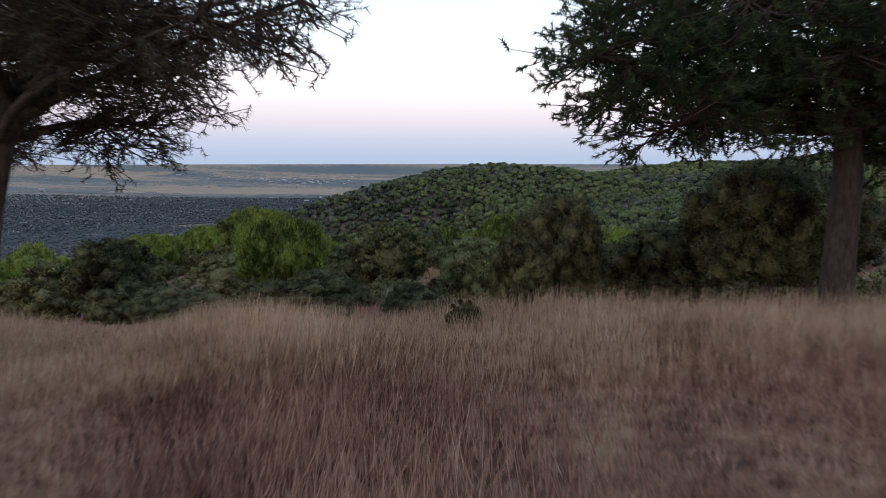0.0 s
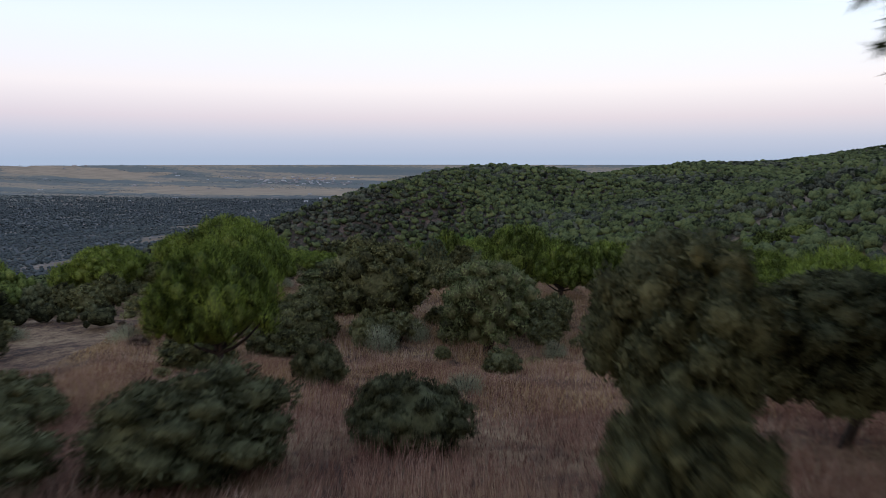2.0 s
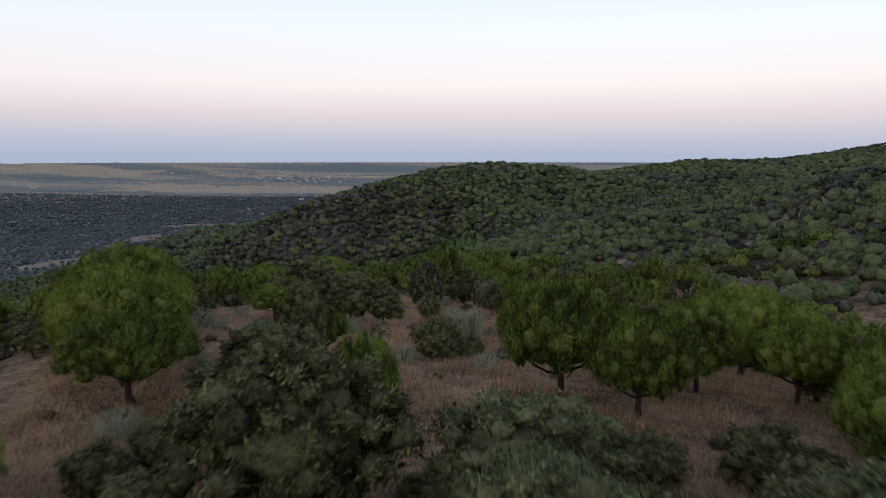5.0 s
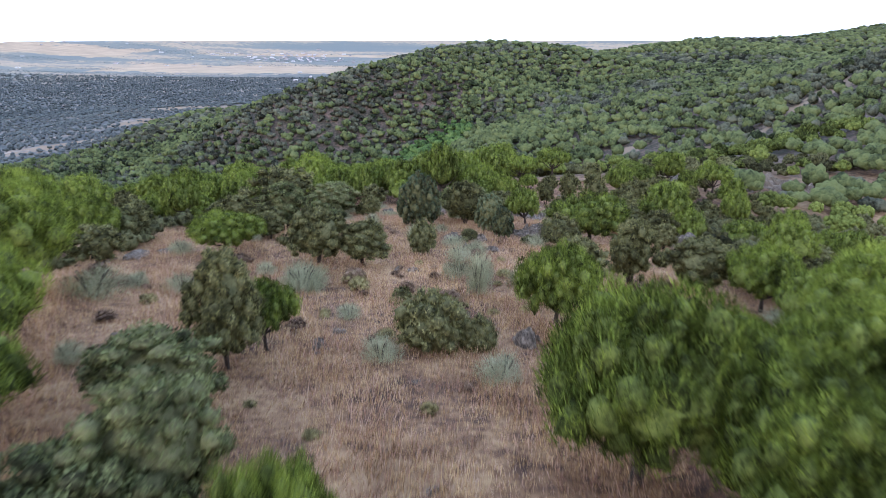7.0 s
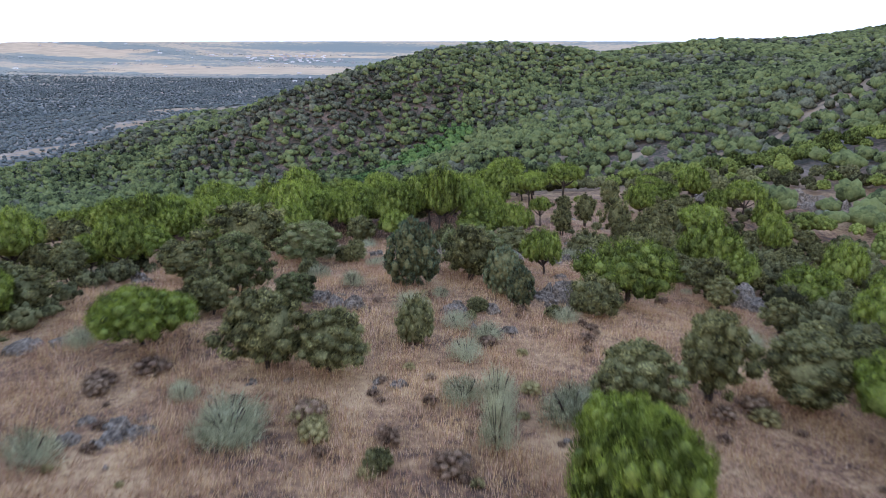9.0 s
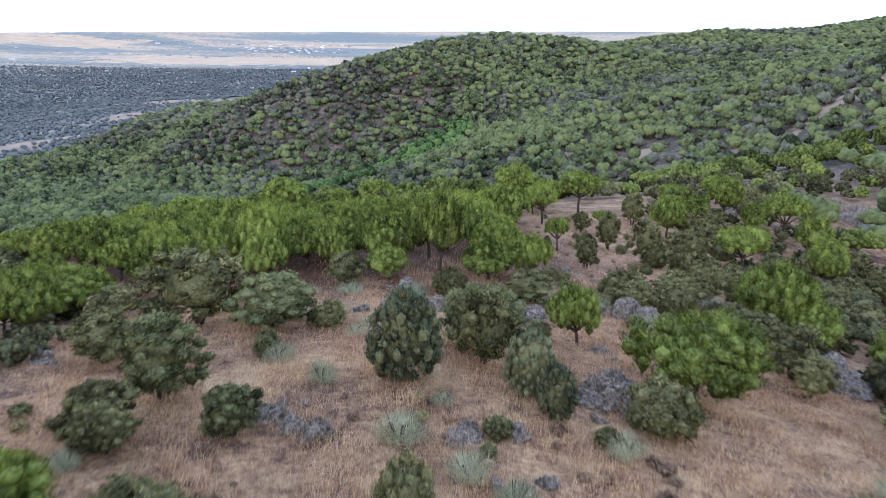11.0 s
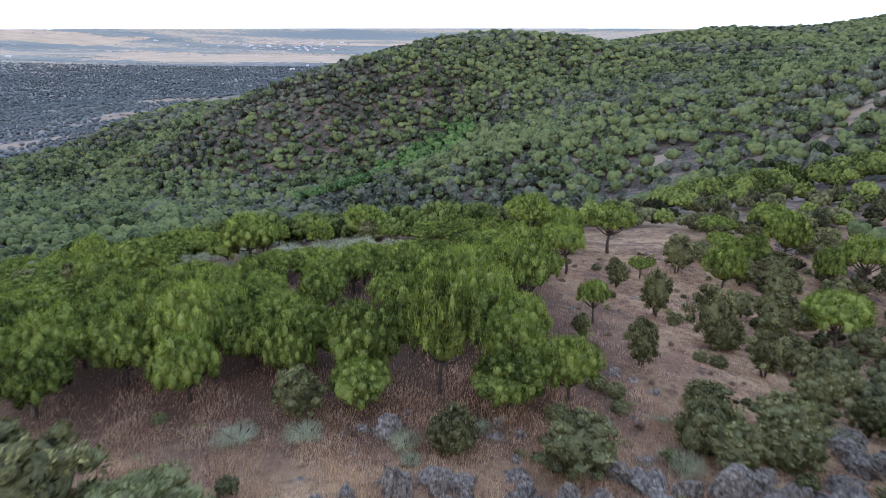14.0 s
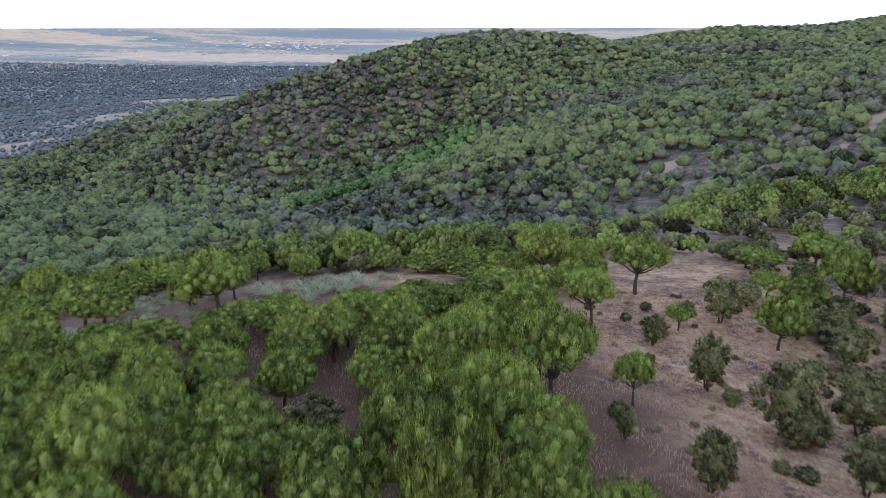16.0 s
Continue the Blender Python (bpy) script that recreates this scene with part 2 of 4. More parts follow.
    l.new(pos, mp2.inputs[0])
    streak = ramp_node(n, [(0.40, (0, 0, 0)), (0.60, (1, 1, 1))])
    l.new(noise_node(n, l, 1.0, 5.0, mp2.outputs[0], 0.7).outputs[0], streak.inputs[0])
    straw = mix_node(n, l, streak.outputs[0], (0.31, 0.230, 0.150), (0.44, 0.318, 0.205))
    for x0, half, y0, deep in FIELDS:
        fx = math_node(n, l, "SUBTRACT", 1.0, math_node(n, l, "POWER", math_node(n, l, "DIVIDE", math_node(n, l, "ABSOLUTE", math_node(n, l, "SUBTRACT", sep.outputs["X"], x0)), half), 4.0))
        fy = math_node(n, l, "SUBTRACT", 1.0, math_node(n, l, "POWER", math_node(n, l, "DIVIDE", math_node(n, l, "ABSOLUTE", math_node(n, l, "SUBTRACT", sep.outputs["Y"], y0)), deep), 2.0))
        f_in = math_node(n, l, "MULTIPLY", math_node(n, l, "ADD", math_node(n, l, "MINIMUM", fx, fy), wob), 6.0, True)
        plain = mix_node(n, l, f_in, plain, straw)
    # blend by distance along the land and by height
    hill_fac = math_node(n, l, "DIVIDE", math_node(n, l, "SUBTRACT", sep.outputs["Y"], 255.0), 60.0, True)
    low = math_node(n, l, "DIVIDE", math_node(n, l, "SUBTRACT", -128.0, sep.outputs["Z"]), 20.0, True)
    foot = math_node(n, l, "MULTIPLY", math_node(n, l, "DIVIDE", math_node(n, l, "SUBTRACT", -400.0, sep.outputs["X"]), 60.0, True),
                     math_node(n, l, "DIVIDE", math_node(n, l, "SUBTRACT", sep.outputs["Y"], 900.0), 80.0, True))
    low = math_node(n, l, "MAXIMUM", low, foot)
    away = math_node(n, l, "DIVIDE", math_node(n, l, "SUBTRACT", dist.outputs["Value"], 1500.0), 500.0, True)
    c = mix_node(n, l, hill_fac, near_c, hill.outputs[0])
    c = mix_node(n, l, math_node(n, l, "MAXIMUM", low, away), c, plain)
    # the bare track across the slope and the pale clearings
    for px, py, ux, uy, half, wide in TRACKS:
        dx = math_node(n, l, "SUBTRACT", sep.outputs["X"], px)
        dy = math_node(n, l, "SUBTRACT", sep.outputs["Y"], py)
        along = math_node(n, l, "ADD", math_node(n, l, "MULTIPLY", dx, ux), math_node(n, l, "MULTIPLY", dy, uy))
        side = math_node(n, l, "SUBTRACT", math_node(n, l, "MULTIPLY", dx, uy), math_node(n, l, "MULTIPLY", dy, ux))
        q = math_node(n, l, "ADD", math_node(n, l, "POWER", math_node(n, l, "DIVIDE", math_node(n, l, "ABSOLUTE", along), half), 2.0),
                      math_node(n, l, "POWER", math_node(n, l, "DIVIDE", math_node(n, l, "ABSOLUTE", side), wide), 2.0))
        inside = math_node(n, l, "MULTIPLY", math_node(n, l, "SUBTRACT", math_node(n, l, "ADD", -1.5, math_node(n, l, "MULTIPLY", hill_n.outputs[0], 4.2)), q), 4.0, True)
        c = mix_node(n, l, inside, c, mix_node(n, l, fine.outputs[0], (0.155, 0.110, 0.072), (0.31, 0.225, 0.148)))
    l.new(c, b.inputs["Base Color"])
    bump_node(n, l, fine.outputs[0], 0.5, 0.12, b)
    return m


# fields: x, half width, y, half depth; tracks: x, y, direction, half length, half width
FIELDS = [(-1000.0, 560.0, 3690.0, 190.0), (-2050.0, 420.0, 4180.0, 170.0), (-500.0, 500.0, 4330.0, 45.0)]
TRACKS = [(165, 465, 0.98, -0.15, 50, 12), (232, 488, 0.88, 0.47, 60, 15), (129, 868, 0.9, 0.4, 14, 7), (36, 835, 1, 0, 18, 6), (-228, 480, 0.9, 0.4, 30, 16),
          (-485, 1500, 0.95, 0.3, 120, 100), (-470, 1238, 0.95, 0.3, 70, 45), (-490, 1045, 0.9, 0.43, 120, 42), (100, 257, 1, 0, 18, 10), (118, 505, 0.8, 0.6, 30, 8), (85, 535, 0.8, 0.6, 22, 6), (330, 420, 0.6, 0.8, 40, 10)]
M_GROUND = ground_mat()

# ---- the land ----
# rounded hills and spurs: x, y, breadth, height
HILLS_A = [(500, 650, 420, 166.3), (1200, 1700, 420, 154.2), (-200, -400, 420, 102.8), (-200, 1350, 420, 62.3), (1200, -50, 420, 69.9), (-900, -400, 420, 33.3), (1200, -400, 420, 44),
         (1300, 920, 260, 49.2), (-460, -400, 260, 13.5), (640, -180, 260, 28.1), (1300, 480, 260, 73.7), (860, 2020, 260, -51.3), (420, 1580, 260, 13.2), (-900, -400, 260, 11.8),
         (860, 260, 260, 11.2), (420, -180, 260, 10), (-460, 40, 260, 24.1), (-680, 1580, 260, 10.4), (-900, 40, 260, -4), (860, -400, 260, 17.3), (-20, 40, 260, 68.4),
         (420, -400, 260, 52.7), (1300, -400, 260, 19.9), (-900, 2020, 260, -6.1)]
HILLS_B = [(200, 2020, 260, 2.4), (1300, -180, 260, 40.9), (860, 1580, 260, 54.9), (1300, 2020, 260, 40.4), (1300, 1360, 260, 61), (1080, 920, 260, 44.8), (640, 40, 260, 49.5),
         (1300, 260, 260, 52.3), (1080, -400, 260, 15.3), (-240, 2020, 260, -6.3), (200, -400, 260, 57.1)]
SPURS_A = [(530, 1290, 160, 48.8), (920, 1420, 160, 20.8), (-510, 640, 160, 18.3), (0, 950, 90, 47.5), (150, 1175, 90, 31.2), (-225, 1475, 90, -34.3), (-75, 200, 90, 19.2),
         (-150, 800, 90, 51.8), (300, 275, 90, 20.6), (-300, 425, 90, 11.7), (-75, 650, 90, -21.8), (0, 1175, 90, 13.4), (825, 1100, 90, 13.6), (150, 1400, 90, -5.9),
         (150, 500, 90, -19.2), (450, 800, 90, -7.5), (225, 800, 90, 2.2), (600, 650, 90, -9.9), (-300, 1025, 90, 20.8), (150, 1025, 90, 34), (300, 1250, 90, 28.9),
         (-300, 725, 90, -17.8), (525, 1475, 90, 20.4), (-900, 1250, 90, -16.5)]
SPURS_B = [(975, 1400, 90, -3.1), (75, 1325, 90, 35.5), (-225, 500, 90, 9.3), (375, 425, 90, 9.6), (-150, 1100, 90, 6.2), (75, 275, 90, 21.4), (150, 200, 90, -49.5),
         (0, 425, 90, -19.9), (0, 575, 90, 15.3), (225, 200, 90, 33.8), (375, 1100, 90, 15.9), (-300, 275, 90, 12.3), (1050, 1250, 90, -1.4), (750, 950, 90, 7),
         (225, 950, 90, 6), (-375, 575, 90, 18.3), (-750, 1400, 90, -8.9), (-675, 875, 90, 5.4), (750, 1250, 90, 15.1), (150, 1475, 90, 25.4), (-150, 350, 90, 9.4),
         (375, 1400, 90, 13), (1125, 1475, 90, -11), (975, 1175, 90, 12.9)]
SPURS_C = [(675, 1100, 90, 13.2), (300, 500, 90, 19.1), (0, 800, 90, 39.3), (150, 875, 90, -19.4), (0, 725, 90, -40.1), (0, 1100, 90, 26.6), (450, 1250, 90, 14.1),
         (750, 1400, 90, 11.4), (-150, 200, 90, -16), (675, 800, 90, -7), (-225, 1325, 90, -9.7), (0, 1475, 90, -6.3), (-750, 1175, 90, -5.2), (-375, 1475, 90, -3.3),
         (75, 650, 90, 15.3), (225, 650, 90, -10.2), (375, 875, 90, -7)]
KNOLLS = [(-25, 97, 9, 2.6), (-14, 38, 8, 0.8), (40, 140, 30, 0.9), (62, 238, 20, 3.0), (-30, 172, 14, -3.2), (-20, 84, 12, -1.3)]
RIDGE_Y = [-200, -60, 0, 11, 18, 30, 50, 65, 78, 90, 105, 115, 130, 148, 165, 181, 212, 240, 285, 330]
RIDGE_Z = [2, 0.3, -1.0, -1.5, -2.6, -5.4, -9.3, -10.3, -10.6, -12.3, -14.8, -15.9, -17.6, -20.2, -22.8, -24.3, -29.3, -32.5, -43, -56]


def lie(x, y):
    """Hills and plain without the crest of the ridge."""
    r = np.hypot(x, y)
    z = -188 + 152 * np.clip((r - 2200) / 2700, 0, 1) ** 3.4
    for hx, hy, s, h in HILLS_A + HILLS_B + SPURS_A + SPURS_B + SPURS_C:
        z = z + h * np.exp(-((x - hx) ** 2 + (y - hy) ** 2) / (2.0 * s * s))
    return z


def ground(x, y):
    """The height of the land."""
    x, y = np.asarray(x, float), np.asarray(y, float)
    crest = np.interp(y, RIDGE_Y, RIDGE_Z) - lie(0 * y, y)
    fade = np.exp(-(x / 48.0) ** 2) * np.clip((y + 200) / 80, 0, 1) * np.clip((330 - y) / 60, 0, 1)
    rough = 0.14 * np.sin(x * 0.71 + 0.4 * y) * np.sin(y * 0.53 - 0.2 * x) + 0.35 * np.sin(x * 0.16 + 1.3) * np.sin(y * 0.19 + 0.6)
    rough = rough * np.clip(np.abs(x) / 8, 0.25, 1) + 1.6 * np.sin(x * 0.041 + y * 0.017) * np.sin(y * 0.033 - x * 0.02) * np.clip((np.hypot(x, y) - 200) / 200, 0, 1)
    for kx, ky, s, h in KNOLLS:
        rough = rough + h * np.exp(-((x - kx) ** 2 + (y - ky) ** 2) / (2 * s * s))
    return lie(x, y) + crest * fade + rough * np.clip((2200 - np.hypot(x, y)) / 500, 0, 1)


def tri_mesh(name, verts, faces, materials, index=None, smooth=None, normals=None, tone=None):
    """A mesh of triangles from arrays, with shading normals and a tone for each point where given."""
    me = bpy.data.meshes.new(name)
    verts, faces = np.asarray(verts, np.float32), np.asarray(faces, np.int32)
    me.vertices.add(len(verts))
    me.vertices.foreach_set("co", verts.ravel())
    me.loops.add(faces.size)
    me.loops.foreach_set("vertex_index", faces.ravel())
    me.polygons.add(len(faces))
    me.polygons.foreach_set("loop_start", np.arange(0, faces.size, 3, dtype=np.int32))
    me.polygons.foreach_set("loop_total", np.full(len(faces), 3, np.int32))
    for m in materials:
        me.materials.append(m)
    if index is not None:
        me.polygons.foreach_set("material_index", np.asarray(index, np.int32))
    if smooth is not None:
        me.polygons.foreach_set("use_smooth", np.asarray(smooth, bool))
    if tone is not None:
        me.attributes.new("tone", "FLOAT", "POINT").data.foreach_set("value", np.asarray(tone, np.float32))
    me.update(calc_edges=True)
    me.validate()
    if normals is not None:
        me.normals_split_custom_set_from_vertices(np.asarray(normals, np.float32))
    return me


# the one sheet of land, fine along the ridge and coarse far off
def steps(stops):
    out = []
    for a, b, d in stops:
        out += list(np.arange(a, b, d))
    return np.array(out + [stops[-1][1]])


side = steps([(0, 30, 2.0), (30, 80, 4), (80, 400, 11), (400, 1000, 28), (1000, 2400, 90), (2400, 4920, 140)])
gx = np.concatenate([-side[:0:-1], side])
gy = np.concatenate([-steps([(40, 400, 30), (400, 1600, 150)])[::-1], steps([(-30, 0, 3), (0, 60, 1.6), (60, 190, 2.2), (190, 300, 3), (300, 1250, 14), (1250, 2000, 40), (2000, 4920, 70)])])
GX, GY = np.meshgrid(gx, gy)
GZ = ground(GX, GY)
nx, ny = len(gx), len(gy)
ii = (np.arange(ny - 1)[:, None] * nx + np.arange(nx - 1)[None, :]).ravel()
quads = np.stack([ii, ii + 1, ii + nx + 1, ii + nx], 1)
cx, cy = GX.ravel()[quads].mean(1), GY.ravel()[quads].mean(1)
quads = quads[np.hypot(cx, cy) < 4930]
tris = np.concatenate([quads[:, [0, 1, 2]], quads[:, [0, 2, 3]]])
land = new("ground", tri_mesh("ground", np.stack([GX.ravel(), GY.ravel(), GZ.ravel()], 1), tris, [M_GROUND], smooth=np.ones(len(tris))))
tagged(land, "dry grassy ridge falling to wooded hills and a wide plain", "ground", kind="structure")

# ---- plants: building blocks ----
rng = np.random.default_rng(7)


def ico(level):
    bm = bmesh.new()
    bmesh.ops.create_icosphere(bm, subdivisions=level, radius=1.0)
    bm.verts.ensure_lookup_table()
    v = np.array([x.co[:] for x in bm.verts])
    f = np.array([[x.index for x in fc.verts] for fc in bm.faces])
    bm.free()
    return v, f


ICO1, ICO2, ICO3 = ico(1), ico(2), ico(3)


class Heap:
    """Triangles gathered for one mesh."""

    def __init__(self):
        self.v, self.f, self.s, self.m, self.w, self.t, self.n = [], [], [], [], [], [], 0

    def add(self, v, f, smooth, slot=0, way=None, tone=0.0):
        self.m.append(np.full(len(f), slot))
        self.v.append(v)
        self.f.append(f + self.n)
        self.s.append(np.full(len(f), smooth))
        self.w.append(way)
        self.t.append(np.full(len(v), tone))
        self.n += len(v)

    def mesh(self, name, *materials):
        way = None if any(w is None for w in self.w) else np.concatenate(self.w)
        return tri_mesh(name, np.concatenate(self.v), np.concatenate(self.f), materials, np.concatenate(self.m), np.concatenate(self.s), way, np.concatenate(self.t))


def unit(a):
    return a / np.maximum(np.linalg.norm(a, axis=-1, keepdims=True), 1e-6)


def blades(heap, base, way, length, width):
    """One thin pointed triangle for each base point."""
    n = len(base)
    across = unit(np.cross(way, rng.normal(size=(n, 3)))) * (np.asarray(width) * np.ones(n))[:, None] / 2
    tip = base + way * (np.asarray(length) * np.ones(n))[:, None]
    v = np.stack([base - across, base + across, tip], 1).reshape(-1, 3)
    heap.add(v, np.arange(3 * n).reshape(-1, 3), False)


def sprays(heap, centre, radius, count, length, width, up, squash=0.85, low=-0.6):
    """Leaves or needles standing off a clump."""
    d = unit(rng.normal(size=(count * 2, 3)))
    d = d[d[:, 2] > low][:count]
    base = np.asarray(centre) + d * np.array([1, 1, squash]) * radius * rng.uniform(0.72, 1.02, (len(d), 1))
    way = unit(d * 0.7 + np.array([0, 0, up]) + 0.55 * rng.normal(size=(len(d), 3)))
    blades(heap, base, way, length * rng.uniform(0.6, 1.3, len(d)), width)


def tube(heap, points, radii, sides=7):
    """A tapered limb along a line of points."""
    points, rings = np.asarray(points, float), []
    for k, p in enumerate(points):
        t = unit(points[min(k + 1, len(points) - 1)] - points[max(k - 1, 0)])
        a = unit(np.cross(t, [0.31, 0.87, 0.12]))
        b = np.cross(t, a)
        ang = np.linspace(0, 2 * math.pi, sides, endpoint=False)
        rings.append(p + radii[k] * (np.cos(ang)[:, None] * a + np.sin(ang)[:, None] * b))
    v = np.concatenate(rings)
    f = []
    for k in range(len(points) - 1):
        for s in range(sides):
            a0, a1 = k * sides + s, k * sides + (s + 1) % sides
            f += [(a0, a1, a1 + sides), (a0, a1 + sides, a0 + sides)]
    heap.add(v, np.array(f), True)


def bend(a, b, sag, n=5):
    a, b = np.asarray(a, float), np.asarray(b, float)
    t = np.linspace(0, 1, n)[:, None]
    return a + (b - a) * t + np.array(sag) * np.sin(math.pi * t)


def part(name, mesh, parent, label=""):
    ob = new(name, mesh)
    ob.parent = parent
    return tagged(ob, label)


def plant(name, label, category, trunk, crown, m_crown, m_inner=M_CORE_SHADE, group=""):
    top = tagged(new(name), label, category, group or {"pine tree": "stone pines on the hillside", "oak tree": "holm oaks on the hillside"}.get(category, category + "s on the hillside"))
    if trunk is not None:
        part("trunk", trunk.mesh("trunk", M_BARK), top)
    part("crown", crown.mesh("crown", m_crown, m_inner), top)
    return top


def puff(heap, centre, size, shape, rough=0.07, slot=0, tone=0.0):
    """One rounded tuft of foliage with an uneven skin."""
    v, f = shape
    d = unit(rng.normal(size=(5, 3)))
    r = 1 + 0.16 * (np.clip(v @ d.T, 0, 1) ** 4).sum(1) - 0.12 + rng.normal(size=len(v)) * rough
    w = v * r[:, None] * np.asarray(size)
    heap.add(np.asarray(centre) + w, f, True, slot, unit(v / np.asarray(size)), tone)


def coat(heap, centre, size, count, length, width, up, wild=0.35, low=-0.75, tone=0.0):
    """Needles or leaves that stand off a tuft and take light as its skin does."""
    d = unit(rng.normal(size=(int(count * 1.4) + 4, 3)))
    d = d[d[:, 2] > low][:count]
    n = len(d)
    base = np.asarray(centre) + d * np.asarray(size) * rng.uniform(0.66, 0.96, (n, 1))
    way = unit(d * 0.8 + np.array([0, 0, up]) + wild * rng.normal(size=(n, 3)))
    face = unit(d + 0.5 * rng.normal(size=(n, 3)))
    across = unit(np.cross(way, face)) * (width * rng.uniform(0.7, 1.3, n))[:, None] / 2
    tip = base + way * (length * rng.uniform(0.6, 1.3, n))[:, None]
    flip = np.einsum("ij,ij->i", np.cross(across, way), d) < 0
    across[flip] *= -1
    v = np.stack([base - across, base + across, tip], 1).reshape(-1, 3)
    soft = unit(d + np.array([0, 0, 0.25]) + 0.3 * rng.normal(size=(n, 3)))
    heap.add(v, np.arange(3 * n).reshape(-1, 3), True, 0, np.repeat(soft, 3, 0), tone)


def ball(n, top, low):
    """Even directions over a ball from its top down to a height."""
    k = (np.arange(n) + 0.5) / n
    z = top - (top - low) * k
    a = np.arange(n) * 2.39996 + rng.uniform(0, 6.28)
    q = np.sqrt(np.clip(1 - z * z, 0.02, 1))
    return np.stack([q * np.cos(a), q * np.sin(a), z], 1)


# each kind is built about 6 m high and wide, standing at its origin
def stone_pine(cards, heads, shape, material, label, needle=0.24, deep=0.0, flat=False):
    """A forked trunk under a dome of upright rounded needle tufts; deep brings the skirt of the crown lower."""
    crown, trunk = Heap(), Heap()
    lean = rng.uniform(-0.35, 0.35, 2)
    fork = np.array([lean[0] * 0.6, lean[1] * 0.6, 2.4 if flat else 1.7 - 0.5 * deep])
    tube(trunk, bend((0, 0, -0.4), fork, (0.12, 0.06, 0)), [0.19, 0.17, 0.15, 0.13, 0.12], 7)
    mid, tall = (4.35, 1.2) if flat else (3.45 - 0.25 * deep, 1.75 + 0.2 * deep)
    turn, lobes = rng.uniform(0, 6.28, 2), rng.uniform(0.05, 0.16, 2)
    # core in the darker copy, painting in the shade between the tufts
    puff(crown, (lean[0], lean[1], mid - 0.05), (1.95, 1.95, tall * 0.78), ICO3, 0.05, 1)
    for k, d in enumerate(ball(heads, 1.0, -0.40 - 0.35 * deep)):
        a = math.atan2(d[1], d[0])
        wide = 2.2 * (1 + lobes[0] * math.sin(2 * a + turn[0]) + lobes[1] * math.sin(3 * a + turn[1])) * rng.uniform(0.86, 1.08)
        c = np.array([lean[0] + wide * d[0], lean[1] + wide * d[1], mid + tall * d[2] * rng.uniform(0.88, 1.06)])
        r, tone = rng.uniform(0.30, 0.62), rng.normal() * 0.10
        size = np.array([r, r, r * rng.uniform(1.3, 2.0)])
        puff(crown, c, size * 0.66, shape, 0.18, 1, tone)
        coat(crown, c, size, int(cards * (0.10 + r * r)), needle * 1.2, needle * (0.13 if cards > 600 else 0.2), 1.5, 0.5, -0.8, tone)
        if k % 6 == 0:
            tube(trunk, bend(fork - (0, 0, rng.uniform(0, 0.4)), c - (0, 0, 0.3 * r), (0, 0, -0.25), 4), [0.09, 0.07, 0.05, 0.03], 5)
    return plant("stone_pine", label, "pine tree", trunk, crown, material, M_SHADE_NEEDLES)


def holm_oak(cards, boughs, material, label, leaf=0.2, shape=ICO2, lift=0.0, name="holm_oak", category="oak tree"):
    """Several leaning stems under a dense, lumpy crown of leafy boughs; lift bares the stems."""
    crown, trunk = Heap(), Heap()
    for k in range(2 + int(rng.integers(0, 3))):
        a = rng.uniform(0, 6.28)
        tube(trunk, bend((0.12 * math.cos(a), 0.12 * math.sin(a), -0.4), (0.9 * math.cos(a), 0.9 * math.sin(a), 3.2), (0.12, -0.1, 0.1)), [0.15, 0.13, 0.11, 0.08, 0.05], 6)
    mid, tall = 3.05 + 0.45 * lift, 2.25 - 0.45 * lift
    turn, lobes = rng.uniform(0, 6.28, 2), rng.uniform(0.10, 0.27, 2)
    puff(crown, (0, 0, mid), (1.75, 1.75, tall * 0.8), ICO3, 0.08, 1)
    for d in ball(boughs, 1.0, -0.85):
        a = math.atan2(d[1], d[0])
        out = (1 + lobes[0] * math.sin(2 * a + turn[0] + d[2]) + lobes[1] * math.sin(3 * a + turn[1] - 2 * d[2])) * rng.uniform(0.78, 1.14)
        c = np.array([2.2 * out * d[0], 2.15 * out * d[1], mid + tall * d[2] * rng.uniform(0.88, 1.1)])
        r = rng.uniform(0.34, 0.70)
        size = np.array([r, r, r * rng.uniform(0.8, 1.1)])
        tone = rng.normal() * 0.13
        puff(crown, c, size * 0.82, shape, 0.16, 1, tone)
        coat(crown, c, size * 1.06, int(cards * (0.12 + r * r)), leaf, leaf * 0.5, 0.3, 0.8, -0.75, tone)
    return plant(name, label, category, trunk, crown, material, M_SHADE_LEAVES)


def juniper(cards, label):
    """A dense egg of small upright sprays, from the ground to a blunt tip."""
    crown, trunk = Heap(), Heap()
    tube(trunk, bend((0, 0, -0.3), (0.05, 0, 4.2), (0.08, 0, 0)), [0.16, 0.13, 0.1, 0.07, 0.04], 6)
    puff(crown, (0, 0, 2.9), (1.8, 1.8, 2.4), ICO3, 0.05, 1)
    for d in ball(95, 1.0, -0.95):
        broad = 2.35 - 0.5 * d[2]
        c = np.array([broad * d[0], broad * d[1], 2.85 + 2.65 * d[2]]) * rng.uniform(0.9, 1.06)
        r = rng.uniform(0.26, 0.5)
        size = np.array([r, r, r * 1.35])
        puff(crown, c, size * 0.85, ICO1, 0.1, 1)
        coat(crown, c, size, int(cards * (0.05 + r * r)), 0.2, 0.07, 0.6, 0.5)
    return plant("juniper", label, "juniper", trunk, crown, M_JUNIPER, M_SHADE_LEAVES)


